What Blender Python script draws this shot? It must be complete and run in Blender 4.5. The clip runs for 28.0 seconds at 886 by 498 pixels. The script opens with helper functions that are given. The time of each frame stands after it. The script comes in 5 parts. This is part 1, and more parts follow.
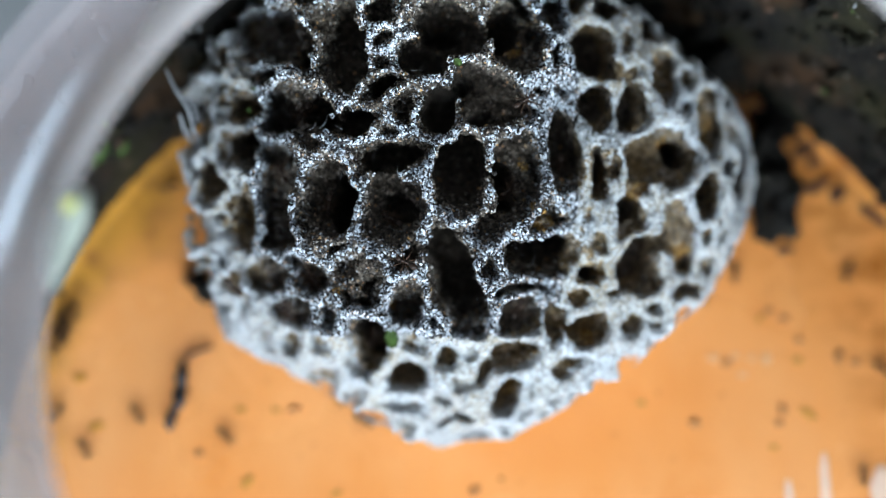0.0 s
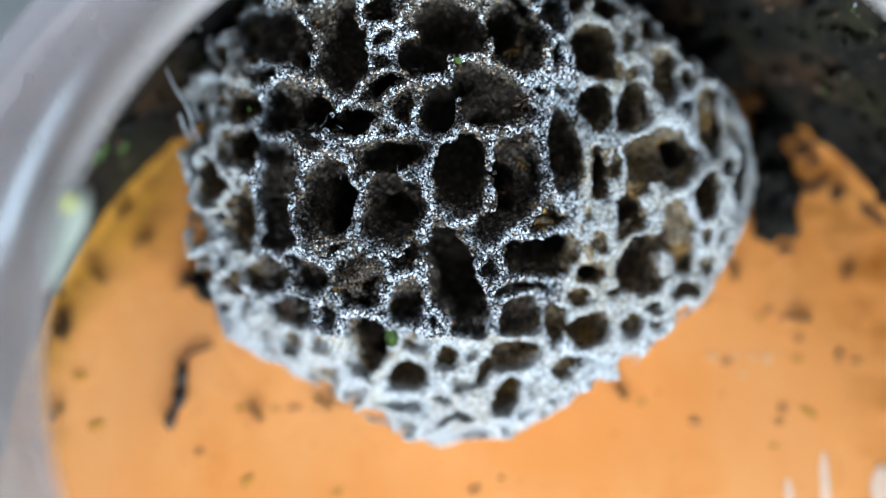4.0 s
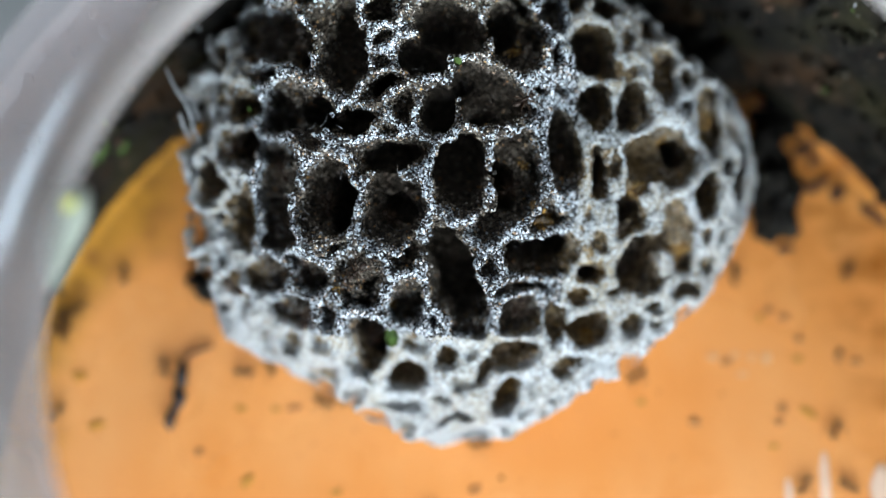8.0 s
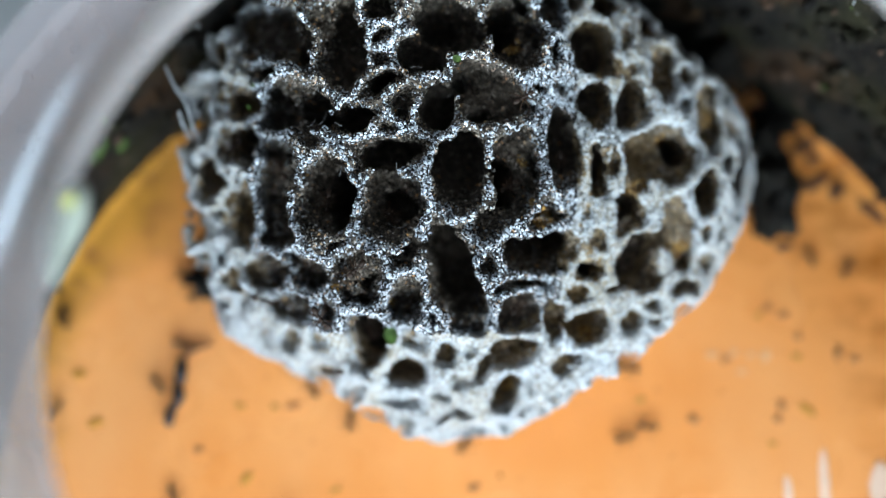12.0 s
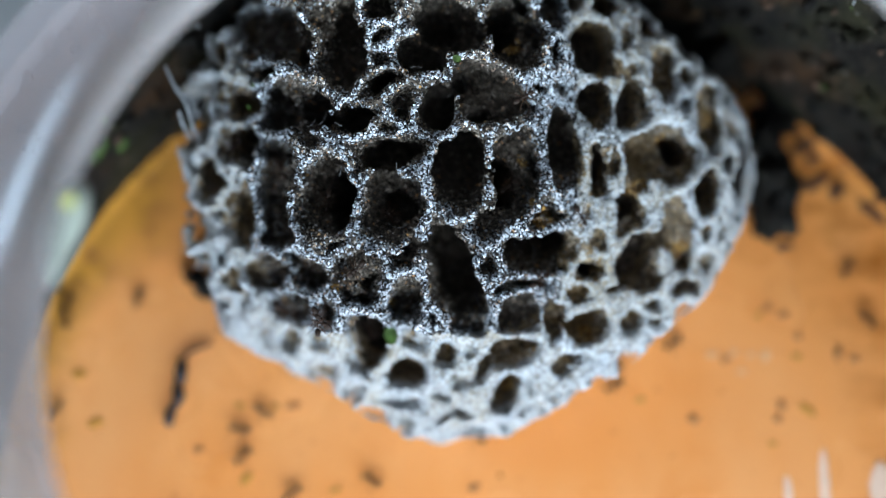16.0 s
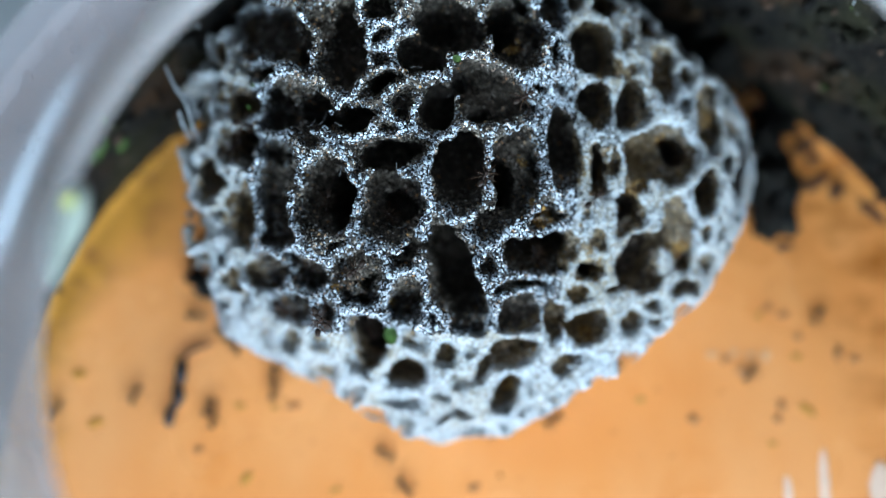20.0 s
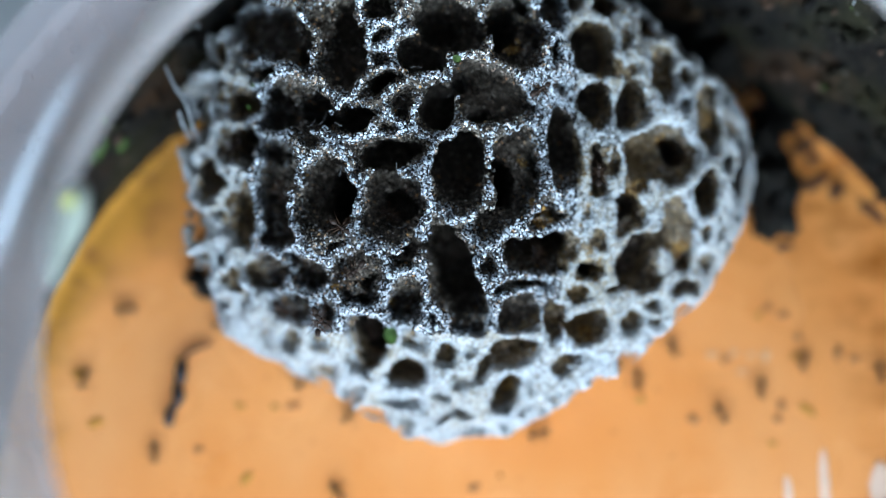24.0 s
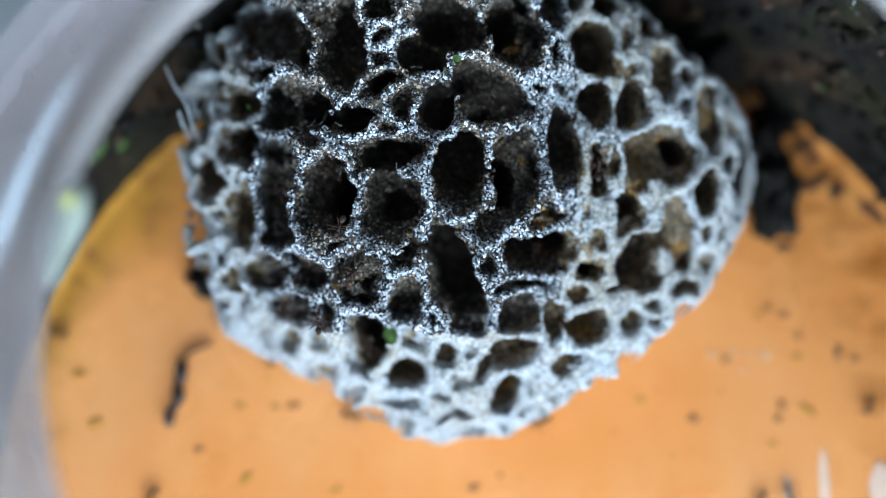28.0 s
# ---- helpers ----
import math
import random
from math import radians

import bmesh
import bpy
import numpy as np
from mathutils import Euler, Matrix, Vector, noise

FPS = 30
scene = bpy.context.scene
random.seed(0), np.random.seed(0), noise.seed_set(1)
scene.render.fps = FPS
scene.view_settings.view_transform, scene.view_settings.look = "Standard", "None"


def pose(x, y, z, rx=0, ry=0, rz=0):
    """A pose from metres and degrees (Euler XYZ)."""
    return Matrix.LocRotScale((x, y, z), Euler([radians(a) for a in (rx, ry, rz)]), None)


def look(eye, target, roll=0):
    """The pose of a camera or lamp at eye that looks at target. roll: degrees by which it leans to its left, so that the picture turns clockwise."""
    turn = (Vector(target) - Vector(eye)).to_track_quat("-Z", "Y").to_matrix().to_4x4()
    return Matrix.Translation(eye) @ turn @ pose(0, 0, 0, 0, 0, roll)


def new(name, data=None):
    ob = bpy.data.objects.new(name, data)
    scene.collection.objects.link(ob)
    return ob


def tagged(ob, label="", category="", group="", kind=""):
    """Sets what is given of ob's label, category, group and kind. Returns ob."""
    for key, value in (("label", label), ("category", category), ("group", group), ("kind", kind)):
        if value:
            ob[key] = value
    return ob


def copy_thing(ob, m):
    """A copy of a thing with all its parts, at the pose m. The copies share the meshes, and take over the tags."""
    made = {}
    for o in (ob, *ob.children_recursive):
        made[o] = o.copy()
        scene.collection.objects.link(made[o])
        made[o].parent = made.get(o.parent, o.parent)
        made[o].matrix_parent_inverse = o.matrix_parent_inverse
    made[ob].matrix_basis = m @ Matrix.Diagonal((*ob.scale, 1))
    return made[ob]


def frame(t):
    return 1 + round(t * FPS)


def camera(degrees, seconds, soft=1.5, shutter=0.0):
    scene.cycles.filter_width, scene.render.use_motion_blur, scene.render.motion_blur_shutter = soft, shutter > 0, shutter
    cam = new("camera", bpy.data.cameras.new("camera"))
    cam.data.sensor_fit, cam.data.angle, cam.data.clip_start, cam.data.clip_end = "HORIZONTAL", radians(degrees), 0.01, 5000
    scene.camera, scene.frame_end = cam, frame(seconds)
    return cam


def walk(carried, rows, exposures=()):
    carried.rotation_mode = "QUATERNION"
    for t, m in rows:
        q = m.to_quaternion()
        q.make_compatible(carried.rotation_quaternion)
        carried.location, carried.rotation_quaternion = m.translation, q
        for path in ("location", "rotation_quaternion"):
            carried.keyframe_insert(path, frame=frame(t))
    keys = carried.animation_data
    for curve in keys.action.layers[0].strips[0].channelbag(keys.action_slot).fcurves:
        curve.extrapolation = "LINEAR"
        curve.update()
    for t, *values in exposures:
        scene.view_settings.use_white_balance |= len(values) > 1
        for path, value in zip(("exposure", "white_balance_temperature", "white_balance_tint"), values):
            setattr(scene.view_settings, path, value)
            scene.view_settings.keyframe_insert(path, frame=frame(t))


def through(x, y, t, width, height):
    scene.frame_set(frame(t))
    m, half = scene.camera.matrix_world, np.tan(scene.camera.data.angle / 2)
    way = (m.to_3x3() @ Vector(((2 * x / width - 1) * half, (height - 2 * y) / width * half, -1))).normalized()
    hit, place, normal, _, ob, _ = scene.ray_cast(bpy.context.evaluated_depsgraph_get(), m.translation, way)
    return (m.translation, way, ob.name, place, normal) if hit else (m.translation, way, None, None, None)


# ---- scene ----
# All lengths below are in millimetres and turned into metres by MM.
MM = 0.001
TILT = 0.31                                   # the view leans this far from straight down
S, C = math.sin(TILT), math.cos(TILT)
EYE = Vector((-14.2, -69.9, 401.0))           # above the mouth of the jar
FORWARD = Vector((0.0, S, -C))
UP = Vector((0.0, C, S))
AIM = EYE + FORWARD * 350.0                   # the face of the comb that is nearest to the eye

cam = camera(30.0, 28.0, soft=1.0, shutter=0.5)
cam.data.dof.use_dof = True
cam.data.dof.focus_distance = 0.349
cam.data.dof.aperture_fstop = 3.8
cam.data.dof.aperture_blades = 9


def view(tip, turn=0.0):
    """The eye, tipped down and turned left by a few hundredths of a degree."""
    m = look(EYE * MM, AIM * MM)
    return m @ pose(0, 0, 0, tip, turn, 0)


PATH = [(0.0, view(0.035)), (0.9, view(0.035)), (1.5, view(0.0)), (9.7, view(0.0)), (10.0, view(-0.083)),
        (10.4, view(-0.083, -0.035)), (10.9, view(-0.083, -0.03)), (28.0, view(-0.083, -0.03))]
EXPOSURES = [(0.0, 0.67, 6300, 6), (3.0, 0.67, 6250, 6), (7.0, 0.58, 6800, 8), (9.0, 0.64, 6500, 4), (12.0, 0.7, 6330, 4), (13.4, 0.62, 6400, 6), (15.0, 0.44, 6650, 10), (16.0, 0.48, 6150, 6), (16.8, 0.63, 5850, 3),
             (18.0, 0.64, 5650, 0), (21.0, 0.64, 5650, 0), (24.0, 0.63, 5780, 3), (28.0, 0.63, 5780, 3)]
walk(cam, PATH, EXPOSURES)

# ---- light: grey daylight through an assumed, unseen window in front of the jar ----
world = bpy.data.worlds.new("sky")
scene.world = world
world.use_nodes = True
wn = world.node_tree
sky = wn.nodes.new("ShaderNodeTexSky")
sky.sky_type, sky.sun_disc = "NISHITA", False
sky.sun_elevation, sky.sun_rotation = radians(50), radians(20)
sky.air_density, sky.dust_density = 1.0, 2.0
wn.links.new(sky.outputs[0], wn.nodes["Background"].inputs[0])
wn.nodes["Background"].inputs[1].default_value = 0.1

WINDOW = ((-0.7, 1.3), (0.03, 0.68))          # the opening, from side to side and in height
FRONT = -1.1                                  # the wall that it is in
SIDE = ((0.72, 1.56), (0.78, 1.02))           # a second, narrow window added in the wall to the left, unseen
LEFT = -1.7


def daylight(name, eye, target, wide, high, power, colour):
    ob = new(name, bpy.data.lights.new(name, "AREA"))
    ob.data.shape, ob.data.size, ob.data.size_y = "RECTANGLE", wide, high
    ob.data.energy, ob.data.color = power, colour
    ob.matrix_world = look(eye, target)


daylight("front_daylight", (0.3, FRONT + 0.01, 0.355), (0.3, 0.0, 0.33), 1.95, 0.63, 184.0, (0.78, 0.89, 1.0))
# Added lamp, there to draw the bright streak along the jar's lip.
daylight("lip_streak_lamp", (LEFT + 0.01, 1.14, 0.9), (0.0, 1.0, 0.7), 0.8, 0.2, 40.0, (0.62, 0.8, 1.0))

# ---- materials ----
def material(name):
    m = bpy.data.materials.new(name)
    m.use_nodes = True
    t = m.node_tree
    return m, t, t.nodes["Principled BSDF"]


def node(t, kind, **values):
    n = t.nodes.new(kind)
    for key, value in values.items():
        if key == "op":
            n.operation = value
        else:
            n.inputs[key.replace("_", " ")].default_value = value
    return n


def ramp(t, source, stops):
    n = t.nodes.new("ShaderNodeValToRGB")
    while len(n.color_ramp.elements) < len(stops):
        n.color_ramp.elements.new(0.5)
    for e, (at, colour) in zip(n.color_ramp.elements, stops):
        e.position, e.color = at, (*colour, 1)
    t.links.new(source, n.inputs[0])
    return n.outputs[0]


def coords(t, scale=(1, 1, 1)):
    tc = t.nodes.new("ShaderNodeTexCoord")
    mp = t.nodes.new("ShaderNodeMapping")
    mp.inputs["Scale"].default_value = scale
    t.links.new(tc.outputs["Object"], mp.inputs[0])
    return mp.outputs[0]


def noise_out(t, vec, scale, detail=4.0, rough=0.55):
    n = node(t, "ShaderNodeTexNoise", Scale=scale, Detail=detail, Roughness=rough)
    t.links.new(vec, n.inputs["Vector"])
    return n.outputs["Fac"]


def blend(t, fac, a, b, how="MIX"):
    n = t.nodes.new("ShaderNodeMix")
    n.data_type, n.blend_type = "RGBA", how
    for value, slot in ((fac, 0), (a, 6), (b, 7)):
        if isinstance(value, (int, float)):
            n.inputs[slot].default_value = value
        elif isinstance(value, tuple):
            n.inputs[slot].default_value = (*value, 1)
        else:
            t.links.new(value, n.inputs[slot])
    return n.outputs[2]


def relief(t, bsdf, height, distance, strength=1.0):
    b = node(t, "ShaderNodeBump", Strength=strength, Distance=distance)
    t.links.new(height, b.inputs["Height"])
    t.links.new(b.outputs[0], bsdf.inputs["Normal"])


def carton_material(name, stops, spot):
    """Pressed crumbs of sand and wood: each crumb its own tone, with a coarser drift of colour."""
    m, t, b = material(name)
    v = coords(t)
    vor = node(t, "ShaderNodeTexVoronoi", Scale=1600.0)
    t.links.new(v, vor.inputs["Vector"])
    sep = t.nodes.new("ShaderNodeSeparateColor")
    t.links.new(vor.outputs["Color"], sep.inputs[0])
    crumbs = ramp(t, sep.outputs[0], stops)
    drift = ramp(t, noise_out(t, v, 70.0, 3.0), [(0.3, (0, 0, 0)), (0.75, (0.8, 0.8, 0.8))])
    t.links.new(blend(t, drift, crumbs, spot), b.inputs["Base Color"])
    b.inputs["Roughness"].default_value = 0.8
    relief(t, b, vor.outputs["Distance"], 0.0006)
    return m


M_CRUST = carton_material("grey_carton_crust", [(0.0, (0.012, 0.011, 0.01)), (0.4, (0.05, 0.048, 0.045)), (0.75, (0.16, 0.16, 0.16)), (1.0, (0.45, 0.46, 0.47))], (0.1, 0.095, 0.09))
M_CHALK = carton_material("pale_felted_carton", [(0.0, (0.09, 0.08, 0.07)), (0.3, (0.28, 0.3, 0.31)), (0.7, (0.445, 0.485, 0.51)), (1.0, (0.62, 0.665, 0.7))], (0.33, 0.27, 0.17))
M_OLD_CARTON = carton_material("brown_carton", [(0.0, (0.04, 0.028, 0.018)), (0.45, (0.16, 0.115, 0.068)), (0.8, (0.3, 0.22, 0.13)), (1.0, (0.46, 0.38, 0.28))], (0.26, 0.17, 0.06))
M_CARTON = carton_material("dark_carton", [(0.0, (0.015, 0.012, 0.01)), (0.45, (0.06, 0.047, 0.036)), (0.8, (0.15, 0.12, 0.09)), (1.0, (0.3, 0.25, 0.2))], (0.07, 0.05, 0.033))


def grain_material(name, stops):
    m, t, b = material(name)
    g = t.nodes.new("ShaderNodeNewGeometry")
    t.links.new(ramp(t, g.outputs["Random Per Island"], stops), b.inputs["Base Color"])
    b.inputs["Roughness"].default_value = 0.8
    b.inputs["Specular IOR Level"].default_value = 0.3
    return m


M_GRAIN = grain_material("pale_sand_grains", [(0.0, (0.01, 0.009, 0.008)), (0.4, (0.04, 0.034, 0.03)), (0.5, (0.21, 0.23, 0.25)), (0.74, (0.455, 0.505, 0.55)), (0.94, (0.77, 0.82, 0.87)), (1.0, (0.34, 0.2, 0.09))])
M_CHALK_GRAIN = grain_material("pale_crumbs", [(0.0, (0.05, 0.045, 0.04)), (0.22, (0.24, 0.255, 0.265)), (0.6, (0.42, 0.455, 0.485)), (0.9, (0.64, 0.695, 0.735)), (1.0, (0.34, 0.25, 0.12))])
M_MID_GRAIN = grain_material("grey_brown_crumbs", [(0.0, (0.012, 0.01, 0.008)), (0.35, (0.06, 0.048, 0.034)), (0.7, (0.18, 0.15, 0.115)), (0.93, (0.45, 0.43, 0.4)), (1.0, (0.42, 0.23, 0.06))])
M_RUST_GRAIN = grain_material("rusty_crumbs", [(0.0, (0.05, 0.025, 0.01)), (0.4, (0.2, 0.1, 0.025)), (0.8, (0.42, 0.24, 0.05)), (1.0, (0.55, 0.42, 0.22))])
M_DARK_GRAIN = grain_material("brown_crumbs", [(0.0, (0.015, 0.012, 0.01)), (0.45, (0.06, 0.049, 0.038)), (0.8, (0.16, 0.13, 0.1)), (0.95, (0.42, 0.37, 0.32)), (1.0, (0.45, 0.2, 0.05))])


def floor_material():
    """Orange plastic, softly mottled and faintly streaked, pale sheen painted in, with olive algae where it meets the
    wall at the back.
    """
    m, t, b = material("orange_plastic")
    v = coords(t)
    broad = noise_out(t, v, 16.0, 3.0)
    base = ramp(t, broad, [(0.3, (0.86, 0.316, 0.075)), (0.7, (0.95, 0.39, 0.108))])
    streaks = ramp(t, noise_out(t, coords(t, (45.0, 5.0, 1.0)), 1.0, 2.0, 0.5), [(0.36, (0.12, 0.12, 0.12)), (0.64, (0, 0, 0))])
    base = blend(t, streaks, base, (0.8, 0.25, 0.04))
    stain = ramp(t, noise_out(t, v, 34.0, 5.0, 0.65), [(0.55, (0, 0, 0)), (0.72, (0.5, 0.5, 0.5))])
    base = blend(t, stain, base, (0.78, 0.24, 0.035))
    # Soft pale patches put the floor's glossy reflections into its colour.
    pale = ramp(t, noise_out(t, coords(t, (1.0, 0.55, 1.0)), 24.0, 3.0), [(0.42, (0, 0, 0)), (0.68, (0.4, 0.4, 0.4))])
    base = blend(t, pale, base, (0.93, 0.475, 0.19))
    fine = noise_out(t, v, 300.0, 3.0)
    specks = ramp(t, fine, [(0.64, (0, 0, 0)), (0.76, (0.45, 0.45, 0.45))])
    base = blend(t, specks, base, (0.5, 0.15, 0.03))
    ring = node(t, "ShaderNodeVectorMath", op="LENGTH")
    t.links.new(v, ring.inputs[0])
    patch = node(t, "ShaderNodeMath", op="MULTIPLY_ADD")
    t.links.new(noise_out(t, v, 28.0, 3.0), patch.inputs[0])
    patch.inputs[1].default_value = 0.05
    t.links.new(ring.outputs["Value"], patch.inputs[2])
    algae = ramp(t, patch.outputs[0], [(0.13, (0, 0, 0)), (0.147, (0.8, 0.8, 0.8))])
    sep = t.nodes.new("ShaderNodeSeparateXYZ")
    t.links.new(v, sep.inputs[0])
    side = node(t, "ShaderNodeMapRange", From_Min=-0.07, From_Max=0.02, To_Min=1.0, To_Max=0.4)
    t.links.new(sep.outputs["X"], side.inputs["Value"])
    grown = node(t, "ShaderNodeMath", op="MULTIPLY")
    t.links.new(algae, grown.inputs[0])
    t.links.new(side.outputs[0], grown.inputs[1])
    slime = ramp(t, noise_out(t, v, 120.0, 4.0, 0.7), [(0.33, (0.14, 0.06, 0.008)), (0.48, (0.4, 0.2, 0.015)), (0.65, (0.6, 0.29, 0.028))])
    base = blend(t, grown.outputs[0], base, slime)
    right = node(t, "ShaderNodeMapRange", From_Min=0.045, From_Max=0.075, To_Min=0.0, To_Max=1.0)
    t.links.new(sep.outputs["X"], right.inputs["Value"])
    grime = ramp(t, noise_out(t, coords(t, (1.0, 1.6, 1.0)), 75.0, 4.0, 0.65), [(0.42, (0, 0, 0)), (0.66, (0.85, 0.85, 0.85))])
    near = ramp(t, ring.outputs["Value"], [(0.085, (0, 0, 0)), (0.108, (1, 1, 1))])
    soiled = node(t, "ShaderNodeMath", op="MULTIPLY")
    t.links.new(grime, soiled.inputs[0])
    t.links.new(right.outputs[0], soiled.inputs[1])
    soiled_rim = node(t, "ShaderNodeMath", op="MULTIPLY")
    t.links.new(soiled.outputs[0], soiled_rim.inputs[0])
    t.links.new(near, soiled_rim.inputs[1])
    base = blend(t, soiled_rim.outputs[0], base, (0.42, 0.13, 0.015))
    t.links.new(base, b.inputs["Base Color"])
    t.links.new(ramp(t, broad, [(0.3, (0.17, 0.17, 0.17)), (0.7, (0.32, 0.32, 0.32))]), b.inputs["Roughness"])
    relief(t, b, broad, 0.0012, 0.25)
    return m


M_FLOOR = floor_material()


def jar_material():
    """Clear plastic gone milky: part shows through, part scatters."""
    m, t, b = material("milky_plastic")
    v = coords(t)
    # Light and dark bands in the colour imitate reflections along the lip.
    sheen_bands = noise_out(t, coords(t, (11.0, 11.0, 60.0)), 1.0, 4.0, 0.6)
    c = ramp(t, sheen_bands, [(0.3, (0.09, 0.08, 0.072)), (0.5, (0.19, 0.178, 0.17)), (0.7, (0.33, 0.32, 0.32))])
    t.links.new(c, b.inputs["Base Color"])
    b.inputs["Roughness"].default_value = 0.2
    tr = t.nodes.new("ShaderNodeBsdfTranslucent")
    tr.inputs[0].default_value = (0.46, 0.405, 0.41, 1)
    clear = t.nodes.new("ShaderNodeBsdfTransparent")
    clear.inputs[0].default_value = (0.93, 0.94, 0.95, 1)
    mix = node(t, "ShaderNodeMixShader", Fac=0.4)
    mix2 = node(t, "ShaderNodeMixShader", Fac=0.45)
    t.links.new(b.outputs[0], mix.inputs[1])
    t.links.new(tr.outputs[0], mix.inputs[2])
    t.links.new(mix.outputs[0], mix2.inputs[1])
    t.links.new(clear.outputs[0], mix2.inputs[2])
    t.links.new(mix2.outputs[0], t.nodes["Material Output"].inputs[0])
    relief(t, b, noise_out(t, coords(t, (9.0, 9.0, 75.0)), 1.0, 2.0), 0.004, 0.3)
    return m


M_JAR = jar_material()


def soil_material():
    m, t, b = material("damp_dark_soil")
    v = coords(t)
    n = noise_out(t, v, 260.0, 6.0, 0.7)
    c = ramp(t, n, [(0.3, (0.003, 0.003, 0.0025)), (0.5, (0.008, 0.007, 0.006)), (0.66, (0.022, 0.018, 0.012)), (0.82, (0.08, 0.07, 0.05))])
    moss = ramp(t, noise_out(t, v, 45.0, 3.0), [(0.5, (0, 0, 0)), (0.72, (0.6, 0.6, 0.6))])
    c = blend(t, moss, c, (0.03, 0.028, 0.01))
    rust = ramp(t, noise_out(t, v, 31.0, 4.0, 0.65), [(0.52, (0, 0, 0)), (0.64, (0.8, 0.8, 0.8))])
    c = blend(t, rust, c, (0.05, 0.025, 0.01))
    damp = ramp(t, noise_out(t, coords(t, (1.3, 0.8, 1.0)), 38.0, 5.0, 0.7), [(0.58, (0, 0, 0)), (0.7, (0.45, 0.45, 0.45))])
    c = blend(t, damp, c, (0.026, 0.025, 0.024))
    specks = ramp(t, noise_out(t, v, 700.0, 2.0), [(0.66, (0, 0, 0)), (0.74, (0.8, 0.8, 0.8))])
    t.links.new(blend(t, specks, c, (0.16, 0.16, 0.13)), b.inputs["Base Color"])
    b.inputs["Roughness"].default_value = 0.9
    b.inputs["Specular IOR Level"].default_value = 0.15
    relief(t, b, n, 0.002)
    return m


M_SOIL = soil_material()


def plain(name, colour, rough=0.5, vary=0.25, scale=300.0):
    m, t, b = material(name)
    dark = tuple(c * (1 - vary) for c in colour)
    light = tuple(min(1, c * (1 + vary)) for c in colour)
    t.links.new(ramp(t, noise_out(t, coords(t), scale, 3.0), [(0.3, dark), (0.7, light)]), b.inputs["Base Color"])
    b.inputs["Roughness"].default_value = rough
    return m


M_ANT = plain("black_shell", (0.026, 0.015, 0.01), 0.45)
M_LEG = plain("dark_brown_shell", (0.05, 0.024, 0.012), 0.55)
for shell in (M_ANT, M_LEG):
    shell.node_tree.nodes["Principled BSDF"].inputs["Specular IOR Level"].default_value = 0.2
M_MARK = plain("brown_crumb", (0.5, 0.2, 0.055), 0.7)
M_SMEAR = plain("brown_smear", (0.13, 0.055, 0.02), 0.8)
M_OCHRE = plain("ochre_crumb", (0.58, 0.25, 0.035), 0.7)
M_TWIG = plain("black_twig", (0.02, 0.018, 0.02), 0.6)
# Pale colour of the reflections painted on the floor.
M_FLOOR_GLINT = plain("painted_floor_glint", (0.9, 0.64, 0.47), 0.3, 0.1, 200.0)
M_PALE = plain("pale_flake", (0.8, 0.42, 0.2), 0.6)
M_MOSS = plain("green_moss", (0.05, 0.1, 0.012), 0.8, 0.5, 700.0)
M_HUSK = plain("grey_husk", (0.22, 0.23, 0.24), 0.7, 0.35)
M_LEAF = plain("green_leaf", (0.09, 0.16, 0.035), 0.45, 0.4)
M_WALL = plain("matt_wall_paint", (0.2, 0.2, 0.21), 0.8, 0.06, 8.0)
# Dark tone of the added ceiling, which keeps overhead light down.
M_SKY_BLOCK = plain("dark_sky_block", (0.05, 0.05, 0.055), 0.9, 0.06, 8.0)
M_DRIP = plain("pale_green_gel", (0.12, 0.13, 0.11), 0.3, 0.3, 140.0)
M_CLOD = plain("brown_soil", (0.055, 0.027, 0.012), 0.9, 0.4, 200.0)
M_SPOT = plain("yellow_green_algae", (0.3, 0.3, 0.05), 0.5, 0.3, 200.0)
M_TABLE = plain("grey_table", (0.1, 0.098, 0.095), 0.6, 0.2, 20.0)


# ---- building helpers ----
def part(name, bm, mat, parent=None, label="", smooth=True):
    me = bpy.data.meshes.new(name)
    bm.to_mesh(me)
    bm.free()
    for m in mat if isinstance(mat, (list, tuple)) else [mat]:
        me.materials.append(m)
    if smooth:
        me.polygons.foreach_set("use_smooth", [True] * len(me.polygons))
    ob = new(name, me)
    ob.parent = parent
    return tagged(ob, label)


def revolve(profile, steps=128):
    """A round shell from (radius, height) points in millimetres."""
    bm = bmesh.new()
    rings = []
    for r, z in profile:
        rings.append([bm.verts.new((r * MM * math.cos(2 * math.pi * i / steps), r * MM * math.sin(2 * math.pi * i / steps), z * MM)) for i in range(steps)])
    for a, b in zip(rings, rings[1:]):
        for i in range(steps):
            j = (i + 1) % steps
            bm.faces.new((a[i], a[j], b[j], b[i]))
    return bm, rings


def mesh_from(name, verts, faces, mats, slots=None, smooth=True):
    """A mesh from arrays: verts in metres, faces all with the same number of corners."""
    me = bpy.data.meshes.new(name)
    n = faces.shape[1]
    me.vertices.add(len(verts))
    me.vertices.foreach_set("co", verts.astype(np.float32).ravel())
    me.loops.add(faces.size)
    me.loops.foreach_set("vertex_index", faces.astype(np.int32).ravel())
    me.polygons.add(len(faces))
    me.polygons.foreach_set("loop_start", np.arange(len(faces), dtype=np.int32) * n)
    for m in mats:
        me.materials.append(m)
    if slots is not None:
        me.polygons.foreach_set("material_index", slots.astype(np.int32))
    me.polygons.foreach_set("use_smooth", np.full(len(faces), smooth))
    me.update(calc_edges=True)
    me.validate()
    return me

